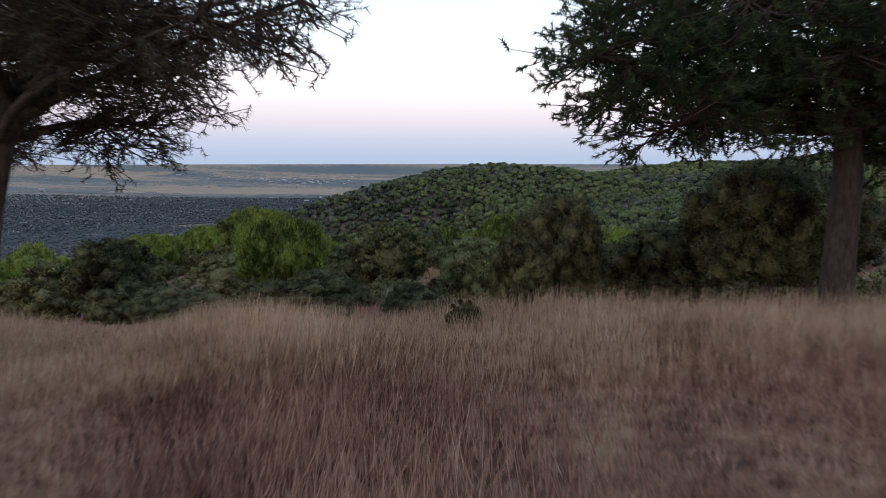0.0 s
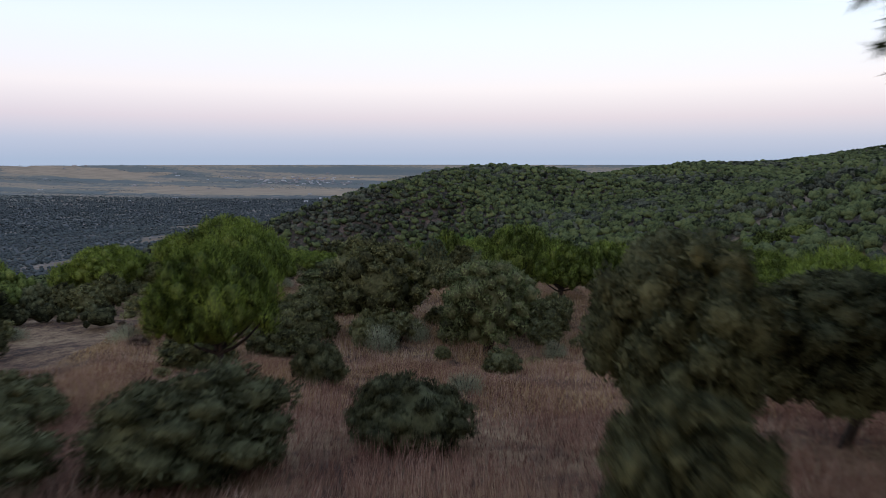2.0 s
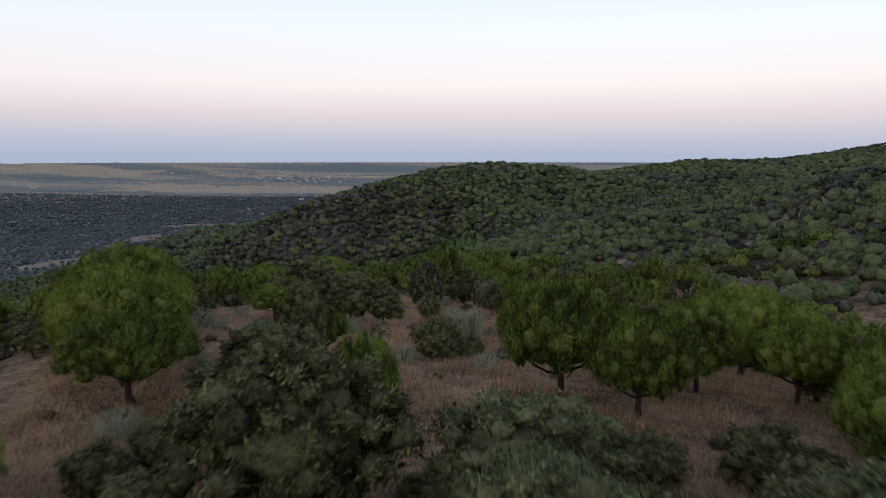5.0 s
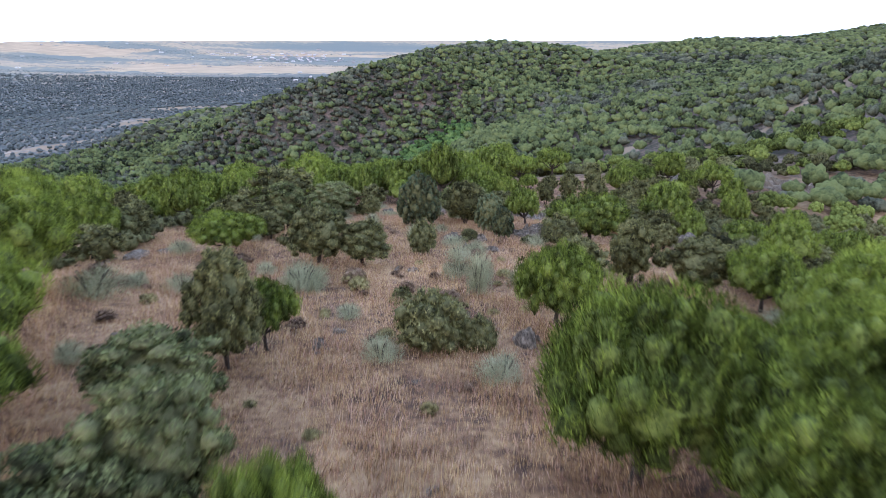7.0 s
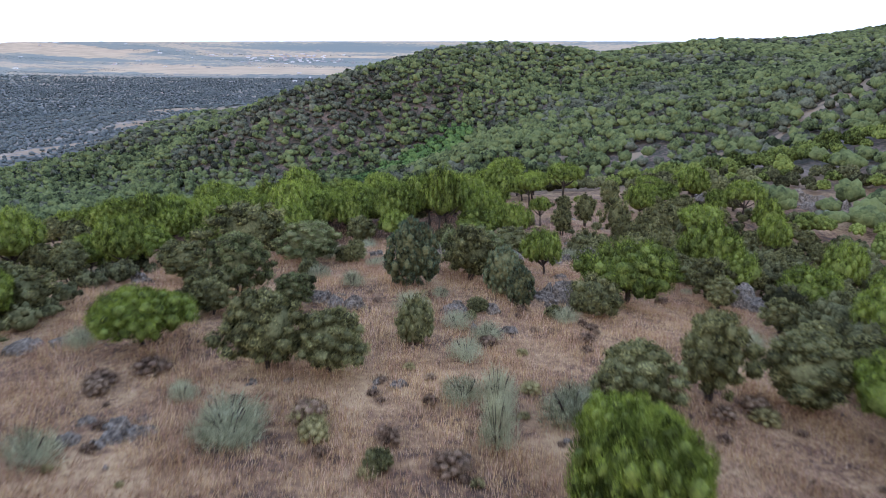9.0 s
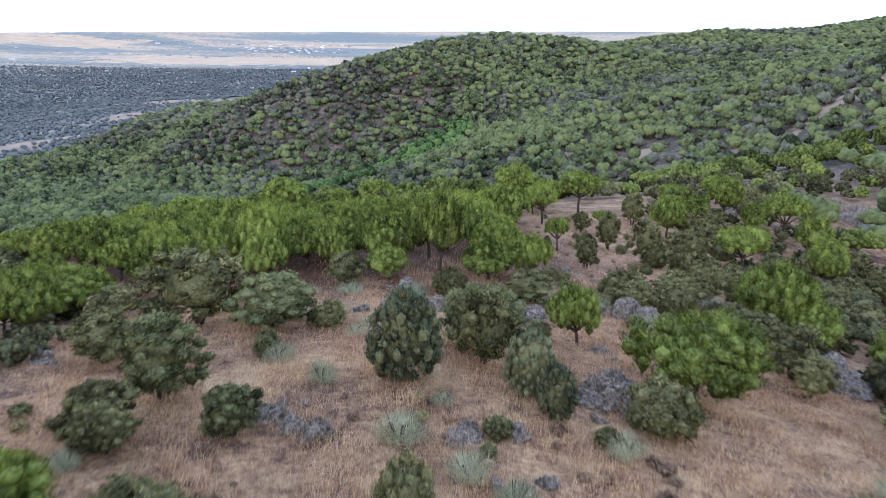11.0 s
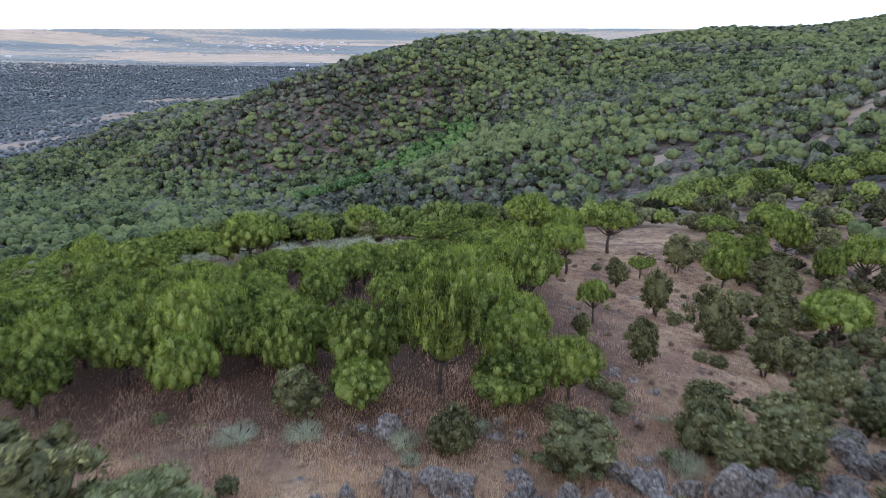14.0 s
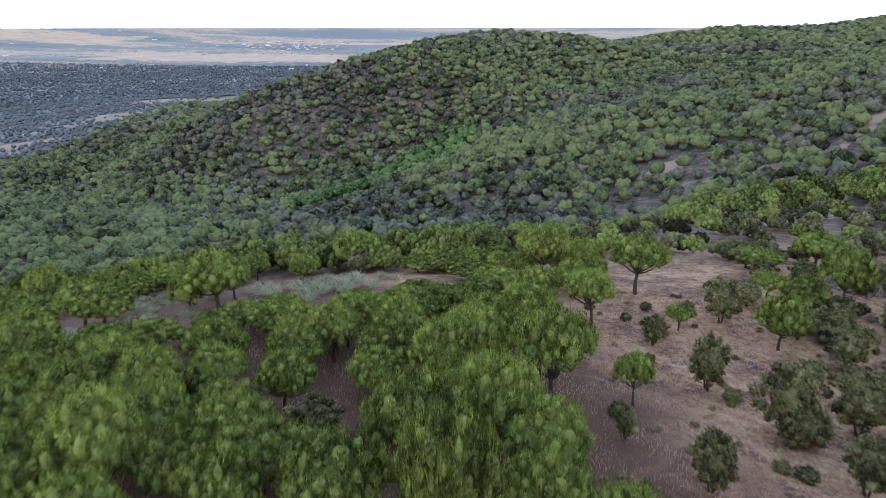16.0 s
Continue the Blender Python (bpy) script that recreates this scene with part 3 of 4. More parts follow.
def stems(count, spread, high, thick):
    """A bunch of thin woody stems from one foot."""
    heap = Heap()
    for k in range(count):
        a = rng.uniform(0, 6.28)
        tube(heap, bend((0.1 * math.cos(a), 0.1 * math.sin(a), -0.3), (spread * math.cos(a), spread * math.sin(a), high), (0.1, 0.1, 0.15), 4), [thick, thick * 0.8, thick * 0.6, thick * 0.4], 5)
    return heap


def low_bush(cards, material, label, leaf=0.4):
    """A rounded evergreen shrub, leafy to the ground."""
    crown = Heap()
    puff(crown, (0, 0, 2.4), (2.2, 2.2, 2.6), ICO3, 0.08, 1)
    for d in ball(44, 1.0, -0.6):
        c = np.array([2.4 * d[0], 2.4 * d[1], 2.5 + 2.75 * d[2]]) * rng.uniform(0.84, 1.12)
        r = rng.uniform(0.4, 0.85)
        size = np.array([r, r, r * 1.25])
        puff(crown, c, size * 0.8, ICO1, 0.16, 1)
        coat(crown, c, size * 1.1, int(cards * (0.15 + r * r)), leaf, leaf * 0.4, 0.6, 0.8)
    return plant("shrub", label, "shrub", stems(6, 1.5, 3.0, 0.12), crown, material, M_SHADE_LEAVES)


def broom(label):
    """Loose tussocks of fine pale twigs, uneven in height, bare at the foot."""
    crown = Heap()
    for k in range(11):
        n = 190
        a0, q0 = k * 2.39996, 1.9 * math.sqrt((k + 0.5) / 11)
        cx, cy, tall = q0 * math.cos(a0), q0 * math.sin(a0), rng.uniform(0.7, 1.15) * (1 - 0.07 * q0 * q0)
        a, q = rng.uniform(0, 6.28, n), np.sqrt(rng.random(n))
        base = np.stack([cx + 0.85 * q * np.cos(a), cy + 0.85 * q * np.sin(a), rng.uniform(0.2, 3.6, n) * tall * (1 - 0.25 * q)], 1)
        way = unit(np.stack([0.4 * q * np.cos(a) + 0.15 * cx, 0.4 * q * np.sin(a) + 0.15 * cy, np.full(n, 1.0)], 1) + 0.6 * rng.normal(size=(n, 3)))
        out = unit(np.stack([base[:, 0], base[:, 1], np.full(n, 1.2)], 1))
        across = unit(np.cross(way, out + 0.6 * rng.normal(size=(n, 3)))) * 0.021
        tip = base + way * (rng.uniform(0.6, 1.7, n) * tall)[:, None]
        crown.add(np.stack([base - across, base + across, tip], 1).reshape(-1, 3), np.arange(3 * n).reshape(-1, 3), True, 0, np.repeat(out, 3, 0))
    return plant("broom_shrub", label, "shrub", stems(8, 1.3, 3.2, 0.09), crown, M_BROOM)


def cushion(label, material):
    """A low, dense dome of fine dry twigs."""
    crown = Heap()
    for d in ball(16, 1.0, -0.1):
        c = np.array([1.9 * d[0], 1.9 * d[1], 1.2 + 2.9 * d[2]]) * rng.uniform(0.85, 1.1)
        r = rng.uniform(0.8, 1.15)
        puff(crown, c, (0.75 * r, 0.75 * r, 1.1 * r), ICO1, 0.15, 0)
        coat(crown, c, (r, r, 1.5 * r), 105, 0.75, 0.075, 0.9, 0.6, -0.3)
    return plant("cushion_shrub", label, "shrub", stems(5, 1.2, 2.4, 0.1), crown, material)


def boulder(label):
    v, f = ICO3
    v = v.copy()
    for k in range(13):
        d = unit(rng.normal(size=3))
        cut = rng.uniform(0.45, 0.8)
        over = v @ d - cut
        v = v - np.where(over > 0, over, 0)[:, None] * d * 0.96
    # clefts between the blocks
    for k in range(3):
        d = unit(rng.normal(size=3) * np.array([1, 1, 0.4]))
        s = np.abs(v @ d - rng.uniform(-0.4, 0.4))
        v = v * (1 - 0.22 * np.exp(-(s / 0.07) ** 2))[:, None]
    v = v + 0.03 * rng.normal(size=v.shape)
    v = v * rng.uniform(0.7, 1.3, 3)
    return tagged(new("boulder", tri_mesh("boulder", v * 3, f, [M_ROCK], smooth=np.zeros(len(f)))), label, "rock", "rocks on the ridge")


T_PINE = "bright green stone pine with a dense rounded crown"
T_OAK = "dark grey-green holm oak with a ragged crown"
kinds = {
    "pine": [stone_pine(900, 66, ICO1, M_PINE, T_PINE, 0.26, 0.5 * (k % 2)) for k in range(4)],
    "pine_light": [stone_pine(330, 54, ICO1, M_PINE, T_PINE, 0.26, 0.35 * (k % 3)) for k in range(7)],
    "pine_umbrella": [stone_pine(300, 50, ICO1, M_PINE, "green stone pine with a flat umbrella crown on a bare trunk", 0.26, 0.0, True) for k in range(4)],
    "oak": [holm_oak(340, 66, M_OAK, T_OAK, 0.2, ICO1) for k in range(5)],
    # near oaks and shrubs wear the darker, shade-toned leaf colour throughout
    "oak_near": [holm_oak(900, 72, M_SHADE_LEAVES, T_OAK, 0.16, ICO1, 1.0) for k in range(2)],
    "oak_light": [holm_oak(170, 44, M_OAK, T_OAK, 0.28, ICO1) for k in range(5)],
    "olive": [holm_oak(340, 60, M_OLIVE, "olive-green young oak with a domed crown", 0.2, ICO1) for k in range(3)],
    "juniper": [juniper(420, "blue-green cone-shaped juniper in dry grass") for k in range(3)],
    "bush": [low_bush(110, M_OAK, "dark green rounded evergreen shrub in dry grass") for k in range(4)],
    "bush_near": [low_bush(420, M_SHADE_LEAVES, "dark green rounded evergreen shrub in dry grass", 0.28) for k in range(2)],
    "broom": [broom("pale grey-green wispy broom in dry grass") for k in range(4)],
    "cushion": [cushion("low straw-brown cushion shrub on bare soil", M_CUSHION) for k in range(3)],
    "tuft": [cushion("pale olive-yellow domed cushion shrub on bare soil", M_TUFT) for k in range(2)],
    "rock": [boulder("weathered grey granite boulder half sunk in soil") for k in range(6)],
}
used, taken = set(), []


def stand(kind, x, y, high, wide, turn=None, sink=0.0):
    """Set one plant or rock of that kind on the land, high and wide in metres."""
    ob = kinds[kind][int(rng.integers(0, len(kinds[kind])))]
    turn = rng.uniform(0, 6.28) if turn is None else turn
    z = float(ground(x, y)) - sink
    size = Vector((wide / 6.0, wide / 6.0, high / 6.0))
    if ob.name in used:
        old = ob.scale
        return copy_thing(ob, Matrix.LocRotScale((x, y, z), Euler((0, 0, turn)), Vector((size[k] / old[k] for k in range(3)))))
    used.add(ob.name)
    ob.matrix_basis = Matrix.LocRotScale((x, y, z), Euler((0, 0, turn)), size)
    return ob

# ---- the things along the ridge: x, y, height, width ----
OAKS_A = [(17.5, 58.5, 3.2, 4.6), (22, 55, 3.6, 5.2), (19, 50, 2.6, 3.6), (1.9, 18.1, 2.4, 1.7), (11.6, 25.5, 6.0, 5.0), (14, 28, 6.3, 6), (4.0, 24.5, 4.7, 3.4), (9.1, 28.6, 4.3, 5.1), (-15.8, 34.2, 4.3, 4.3), (-22, 40, 4, 4.5),
          (-18, 60, 4, 6), (-4.3, 61.6, 6.4, 7.0), (9.8, 22.5, 5.2, 4.2), (-9.2, 88.5, 5.8, 3.6), (11.3, 109.8, 4.1, 5.1),
          (16.4, 112.7, 5.6, 4.3), (22.2, 113.3, 4.4, 6), (-5.3, 113.9, 3.7, 4.8), (-9.2, 114.3, 4.8, 5.2), (-15.6, 125.3, 2.7, 3.1), (-16.6, 126.9, 3.1, 4.4), (3.9, 139.9, 5.5, 5.4),
          (-23.3, 141.7, 4.1, 5.2), (-7.6, 147.9, 2.7, 2.5)]
OAKS_B = [(-19.6, 151.3, 6.8, 8.7), (26.3, 152.4, 4, 6.6), (30.6, 155.6, 3.4, 5.4), (9.9, 161.3, 3.5, 5.9), (21.5, 164.1, 3.7, 4.6), (-9.2, 169.4, 3.8, 4.6), (27.5, 169.8, 4.3, 5.6),
          (23.6, 175, 2.5, 4.6), (20.2, 182.7, 4.9, 4.7), (33.7, 186.3, 5.1, 5.6), (38.4, 189.6, 4.2, 5.9), (16.2, 190.7, 2.9, 2.5), (31.8, 195.9, 7.1, 6.3), (39.9, 197.8, 6.7, 7.3),
          (28.4, 205.1, 6.2, 5.4), (48.5, 214.8, 5.8, 7.2), (26.4, 217, 4, 4.3), (46.2, 222.3, 4.6, 5.7), (38.1, 226.5, 6.5, 7)]
PINES_A = [(18.0, 65.5, 6.0, 6.0), (21.7, 64, 5.2, 6.2), (33, 70, 6.5, 8), (6.7, 77, 6.4, 7.6), (10.4, 73.6, 5.3, 6.2), (22.1, 90, 6.6, 9), (21, 79, 5.2, 6), (15.8, 81, 5.6, 6), (24.2, 71.6, 6.5, 8), (11.8, 82.5, 4.4, 6), (-25, 97.5, 7, 10.5), (-8.2, 37.9, 5, 5.2), (-33, 55, 5, 6), (28, 62, 6.5, 8), (-17, 62, 4.5, 5), (-2.9, 70.2, 4.8, 3.6),
          (30, 78, 6.5, 7), (-17.2, 79.2, 5.6, 8),
          (-19.7, 83.7, 7.3, 9), (-8, 91, 3.6, 3.4), (-39, 96, 6.5, 9), (7.4, 96.2, 5, 5),
          (-42, 102, 6.5, 8), (8.6, 102.6, 3.6, 4.2)]
PINES_B = [(25.7, 109.4, 5.3, 6.1), (-17.6, 117.7, 3.6, 6.8), (-32.8, 125.1, 5.7, 6.5), (-42.9, 132.1, 8.8, 10), (18.2, 138.8, 6, 10), (12.2, 148.1, 5, 4.9),
          (-35.5, 154.9, 6, 3.8), (36.4, 157.2, 5.4, 5.6), (34.4, 160.5, 8.1, 8), (-36.6, 165.3, 5.3, 8.4), (-4.5, 170, 4, 5.1), (6.4, 170.4, 4.5, 6.7), (1.3, 172.6, 9.6, 6.2),
          (11.7, 172.9, 5.5, 5.3), (-42.5, 195, 5.4, 8.5), (10.8, 195.6, 9, 8.3), (47.5, 198.2, 7.2, 9.1), (19.3, 199.3, 5, 4.2), (-40.1, 207.2, 6.6, 8.7), (20.3, 222.5, 6.7, 7),
          (31.4, 223, 3, 4.2), (65.9, 223.5, 8.2, 8.9)]
PINES_C = [(-32.3, 231.5, 5.2, 5.6), (-27.5, 236.5, 5.8, 6.0), (-42.5, 227.6, 4.2, 7.5), (-20, 249, 5, 4.6), (14.4, 226, 6.3, 6.5), (-44.7, 227.2, 5.9, 8.5), (-28.3, 231.6, 7.8, 10), (47.7, 234.7, 3.9, 5.6), (30.2, 238.2, 7.9, 10), (17, 244.2, 9, 10), (52.7, 248.7, 4.4, 7.7),
          (65.1, 254.9, 6.3, 10), (-13.6, 270.3, 8.3, 10), (-33, 304.4, 7.5, 8.1)]
BROOMS_A = [(0.6, 36, 1.2, 1.6), (-3.6, 53.5, 2.6, 2.6), (-1.6, 57, 2.2, 2), (-2.1, 89.6, 2, 2.3), (-4.6, 97.3, 1.6, 1.6), (-20.1, 98.5, 2.9, 4.2), (3.5, 104.3, 4.3, 2.1),
          (-8.7, 104.7, 2.8, 3.9), (25.3, 105.1, 2, 3.7), (-8.7, 105.2, 3.1, 3.9), (7.4, 107.6, 2.4, 3.8), (3.9, 108.4, 4, 2.3), (8.2, 108.8, 2.2, 4.3), (2.3, 123.9, 1.7, 2.8),
          (-1.1, 127.3, 2.4, 3.4), (-31.4, 141.3, 2.5, 3), (-11, 152.3, 1.8, 2.6), (-8.2, 165.8, 1.7, 3.4), (-13.1, 166.4, 1.4, 3.9), (-37.2, 219.4, 1.8, 4), (-34.6, 220.6, 1.8, 4.8),
          (-31.7, 228.2, 1.6, 4.4), (-24.2, 240.3, 2.2, 6.7)]
BROOMS_B = [(-12.7, 242.5, 2.7, 6), (-18.8, 242.7, 2.4, 6.8), (9.4, 268.1, 3.3, 6.3)]
BUSHS_A = [(-5.2, 26, 1.9, 3.9), (-8.6, 24.3, 1.2, 2.9), (0.5, 16.6, 0.7, 0.8), (-11, 29, 1.6, 3.2), (-0.9, 28.2, 1.6, 2.9), (-14.5, 32, 1.8, 3), (-4.5, 37.5, 1.6, 1.9), (-12, 47, 2.2, 3.5), (-9.5, 52, 2.4, 3.2),
          (-4.5, 55, 2.2, 2.2), (1, 56, 1.6, 2.4), (6.5, 57, 1.5, 2.2), (0.3, 91.3, 3.1, 3.5), (2.6, 91.5, 1.8, 2.2), (-0.6, 119.9, 3, 2.4), (13.7, 130.7, 3.1, 4.1),
          (-11.4, 141.4, 2, 1.9), (2, 163.3, 2.9, 3.3), (26.6, 166.8, 3.6, 4.8), (20.9, 167.3, 3.9, 4.8), (32.7, 194.5, 4, 5.6), (65.1, 208.3, 5, 8.1)]
CUSHIONS_A = [(1.4, 102, 0.9, 1.9), (-1.4, 104.7, 0.9, 1.2), (-4.9, 105.4, 0.9, 1.4), (-5.3, 106.5, 1.4, 1.9), (-24.3, 107.9, 1.3, 2.1), (16.1, 110, 0.8, 1.5), (-17.1, 110.2, 1, 1.5),
          (18.8, 110.8, 0.9, 1.9), (-17.6, 111.6, 0.8, 1.9), (6, 111.9, 0.7, 1.4), (18.9, 112.3, 0.9, 1.9), (-15.4, 113.3, 1, 2.3)]
ROCKS_A = [(-5.6, 92.1, 1, 2.1), (5.2, 93.3, 0.9, 1.4), (-13.6, 105.1, 0.9, 3), (-15.2, 106, 0.7, 1.6), (-9.3, 112.5, 0.9, 1.9), (-1.7, 112.7, 1, 2.7), (-25.6, 119.2, 1.8, 4.8),
          (5.1, 123.4, 0.7, 1.7), (3.9, 128.2, 0.9, 3), (-7.5, 129.6, 1.6, 3.1), (10.8, 131.8, 1.1, 2.7), (11.9, 134.2, 1.5, 2.9), (11.8, 136.8, 1.9, 3.4), (-27.4, 141.7, 0.8, 1.9),
          (31.8, 145.5, 1.5, 4.1), (13.4, 146.1, 0.9, 2.1), (33.3, 147.1, 2.3, 5.1), (-5, 155.2, 1.8, 2.6), (8.8, 155.2, 2.2, 3.5), (20.6, 155.6, 1.6, 3.2), (5.8, 156.3, 1.6, 2.1),
          (-1.7, 157.4, 1.8, 2.2), (1.4, 157.4, 1.8, 2.5)]
ROCKS_B = [(12.8, 159.6, 1.6, 6.2), (21.5, 160.2, 2.1, 5.1), (5.4, 160.6, 1.2, 5.9), (28, 162.5, 1.2, 3.3), (-3, 165.8, 1.2, 2.6), (5.8, 166.4, 1.2, 2.6), (33.2, 169.1, 2.1, 5.5),
          (64.2, 243.9, 2.9, 6.5), (64, 244, 2.7, 6.3)]
JUNIPERS_A = [(7.7, 131.3, 3.5, 2.5), (6.5, 134.3, 4.2, 3.5), (-1.3, 136.5, 6.1, 5.2)]
OLIVES_A = [(2.4, 53.0, 5.6, 5.2), (11.9, 56.1, 4.3, 5.2), (-9.3, 73.7, 3.7, 5.7), (-10.3, 82.4, 3.9, 6.1), (3.2, 60.5, 4.9, 6.6), (-7.6, 75.4, 4.6, 4.6), (-10, 127.5, 2.8, 3.4), (-15.8, 133.3, 5.4, 5.8), (4.3, 144.6, 4.9, 6.5), (-12.8, 149.5, 4.4, 7.2)]
TUFTS_A = [(-4.8, 104.7, 1, 1.6), (-5.3, 106.5, 1.1, 2)]
for kind, rows in (("oak", OAKS_A), ("oak", OAKS_B), ("pine", PINES_A), ("pine", PINES_B), ("pine", PINES_C), ("broom", BROOMS_A), ("broom", BROOMS_B), ("bush", BUSHS_A), ("cushion", CUSHIONS_A), ("rock", ROCKS_A), ("rock", ROCKS_B), ("juniper", JUNIPERS_A), ("olive", OLIVES_A), ("tuft", TUFTS_A)):
    for x, y, h, w in rows:
        if kind == "rock":
            for k in range(int(rng.integers(3, 6)) + (3 if w > 2.8 else 0)):
                s = rng.uniform(0.2, 0.55) * (1.35 if y > 120 else 1.0)
                stand("rock", x + rng.normal() * w * 0.34, y + rng.normal() * w * 0.28, (h + 0.5) * 2.1 * s * rng.uniform(0.7, 1.4), (0.7 + w * 0.85) * s * rng.uniform(0.9, 1.5), sink=0.12)
        else:
            light = kind in ("pine", "oak") and y > 138
            near = kind in ("oak", "bush") and y < 40
            if kind == "cushion" and rng.random() < 0.35:
                kind_now = "tuft"
            else:
                kind_now = "pine_umbrella" if kind == "pine" and y > 185 and x > 5 else kind + "_light" if light else kind + "_near" if near else kind
            stand(kind_now, x, y, h * 1.05, w * (0.82 if kind in ("oak", "bush") and y > 178 else 1.08))
            taken.append((x, y, w * 0.42))

# ---- the two old pines at the start ----


def old_pine(label, foot, spine, girth, boughs, pads, needles, width, m_crown):
    """A big old pine: a bent trunk, thick limbs into each bough (centre, radii), branches to pads of twigs with brushes of needles."""
    top = tagged(new("old_pine"), label, "pine tree")
    top.location = foot
    foot = np.array(foot)
    trunk, crown = Heap(), Heap()
    spine = np.array(spine, float) - foot
    t = np.linspace(0, len(spine) - 1, 4 * len(spine))
    stem = np.stack([np.interp(t, np.arange(len(spine)), spine[:, k]) for k in range(3)], 1)
    tube(trunk, stem, np.linspace(girth, girth * 0.4, len(stem)), 12)
    sizes = np.array([b[3] * b[4] * b[5] for b in boughs]) ** 0.75
    for k, (cx, cy, cz, rx, ry, rz) in enumerate(boughs):
        centre, size = np.array([cx, cy, cz]) - foot, np.array([rx, ry, rz])
        count = int(pads * sizes[k] / sizes.sum())
        # limbs leave the stem a little below their bough
        lines = []
        for d in ball(max(6, count // 38), 0.8, -0.85):
            end = centre + d * size * rng.uniform(0.6, 0.9)
            low = stem[:, 2] - (end[2] - 0.55 * np.hypot(end[0], end[1]) * 0.5)
            p = stem[int(np.argmin(np.abs(low) + 2.0 * (stem[:, 2] < stem[-1, 2] * 0.45)))]
            line = bend(p, end, (rng.normal() * 0.35, rng.normal() * 0.35, rng.uniform(-0.2, 0.7)), 8)
            tube(trunk, line, np.linspace(girth * rng.uniform(0.2, 0.4), 0.025, 8), 7)
            lines.append(line[2:])
        joints = np.concatenate(lines)
        for j in range(count):
            d = unit(rng.normal(size=3))
            pad = centre + d * size * (0.3 + 0.7 * rng.random() ** 0.55) * (1 + 0.12 * math.sin(5 * d[0] + 3 * k) * math.sin(6 * d[2] + 4 * d[1]))
            near = np.linalg.norm((joints - pad) * np.array([1, 1, 1.6]), axis=1)
            c = joints[int(np.argmin(near))]
            tube(trunk, bend(c, pad, (rng.normal() * 0.12, rng.normal() * 0.12, rng.uniform(-0.25, 0.1)), 5), np.linspace(0.028, 0.012, 5), 4)
            out = unit(unit(pad - c) + 0.6 * d + np.array([0, 0, 0.25]))
            for h in range(7):
                f = pad + rng.normal(size=3) * np.array([0.30, 0.30, 0.17])
                twig = unit(0.7 * out + 0.5 * rng.normal(size=3))
                tube(trunk, (pad - 0.25 * out, f, f + twig * 0.2), [0.012, 0.009, 0.004], 3)
                u = rng.random((needles, 1))
                way = unit(twig * 0.7 + 0.7 * unit(rng.normal(size=(needles, 3))))
                blades(crown, f + twig * (u - 0.35) * 0.36, way, 0.145 * rng.uniform(0.6, 1.15, needles), width)
    part("trunk", trunk.mesh("trunk", M_BARK), top)
    part("crown", crown.mesh("crown", m_crown), top)
    return top


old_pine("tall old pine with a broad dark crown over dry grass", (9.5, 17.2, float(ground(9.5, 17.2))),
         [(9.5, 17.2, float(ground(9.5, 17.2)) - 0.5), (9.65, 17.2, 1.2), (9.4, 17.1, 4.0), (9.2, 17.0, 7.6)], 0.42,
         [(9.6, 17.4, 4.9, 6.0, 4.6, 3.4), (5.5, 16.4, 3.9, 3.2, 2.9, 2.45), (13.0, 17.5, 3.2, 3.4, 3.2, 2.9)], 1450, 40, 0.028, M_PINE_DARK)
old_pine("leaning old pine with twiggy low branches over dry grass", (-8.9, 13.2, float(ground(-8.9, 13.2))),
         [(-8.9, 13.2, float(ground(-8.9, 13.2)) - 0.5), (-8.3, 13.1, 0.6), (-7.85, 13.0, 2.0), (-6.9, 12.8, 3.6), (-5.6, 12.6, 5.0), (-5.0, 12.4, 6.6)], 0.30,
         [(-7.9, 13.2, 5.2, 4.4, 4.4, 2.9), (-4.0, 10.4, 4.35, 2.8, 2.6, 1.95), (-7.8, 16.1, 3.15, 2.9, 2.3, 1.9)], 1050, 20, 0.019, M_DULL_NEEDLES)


# ---- trees that fill the ridge's flanks and the pine stand ----
def free(x, y, r):
    return all((x - a) ** 2 + (y - b) ** 2 > (r + c) ** 2 for a, b, c in taken)


def fill(x0, x1, y0, y1, gap, share, inside):
    for y in np.arange(y0, y1, gap):
        for x in np.arange(x0, x1, gap):
            px, py = x + rng.uniform(-0.52, 0.52) * gap, y + rng.uniform(-0.52, 0.52) * gap
            pine = rng.random() < share
            w = rng.uniform(5.6, 8.6) if pine else rng.uniform(3.2, 5.2)
            h = w * rng.uniform(0.68, 1.08) + 0.6 if pine else w * rng.uniform(0.8, 1.1)
            if not inside(px, py) or not free(px, py, w * 0.20):
                continue
            if pine and y0 == 174:
                # lower pines round the open patch, sized to fit the camera's view of it
                h = min(h, max(1.8, 0.19 * off_clearing(px, py)))
            stand("pine_light" if pine else "oak_light", px, py, h, w)
            taken.append((px, py, w * 0.34))


def off_clearing(x, y):
    """How far a place lies from the line of the open broom patch."""
    t = min(1.0, max(0.0, ((x + 43) * 35 + (y - 227) * 19) / (35 ** 2 + 19 ** 2)))
    return math.hypot(x + 43 - 35 * t, y - 227 - 19 * t)


def clearing(x, y):
    """The open broom patch inside the stand."""
    return off_clearing(x, y) < 15.5


# the dense pine stand on the shoulder of the ridge
fill(-72, 26, 174, 268, 5.3, 0.96, lambda x, y: x < (10.5 + (y - 174) * 0.06 if y < 236 else 26) and y > 172 + max(0, -x - 12) * 0.05 and x > -34 - (y - 172) * 1.0 and not clearing(x, y))
# scattered trees on the shoulder right of it
fill(20, 80, 186, 262, 7.5, 0.15, lambda x, y: x > 33 + (y - 186) * 0.22)
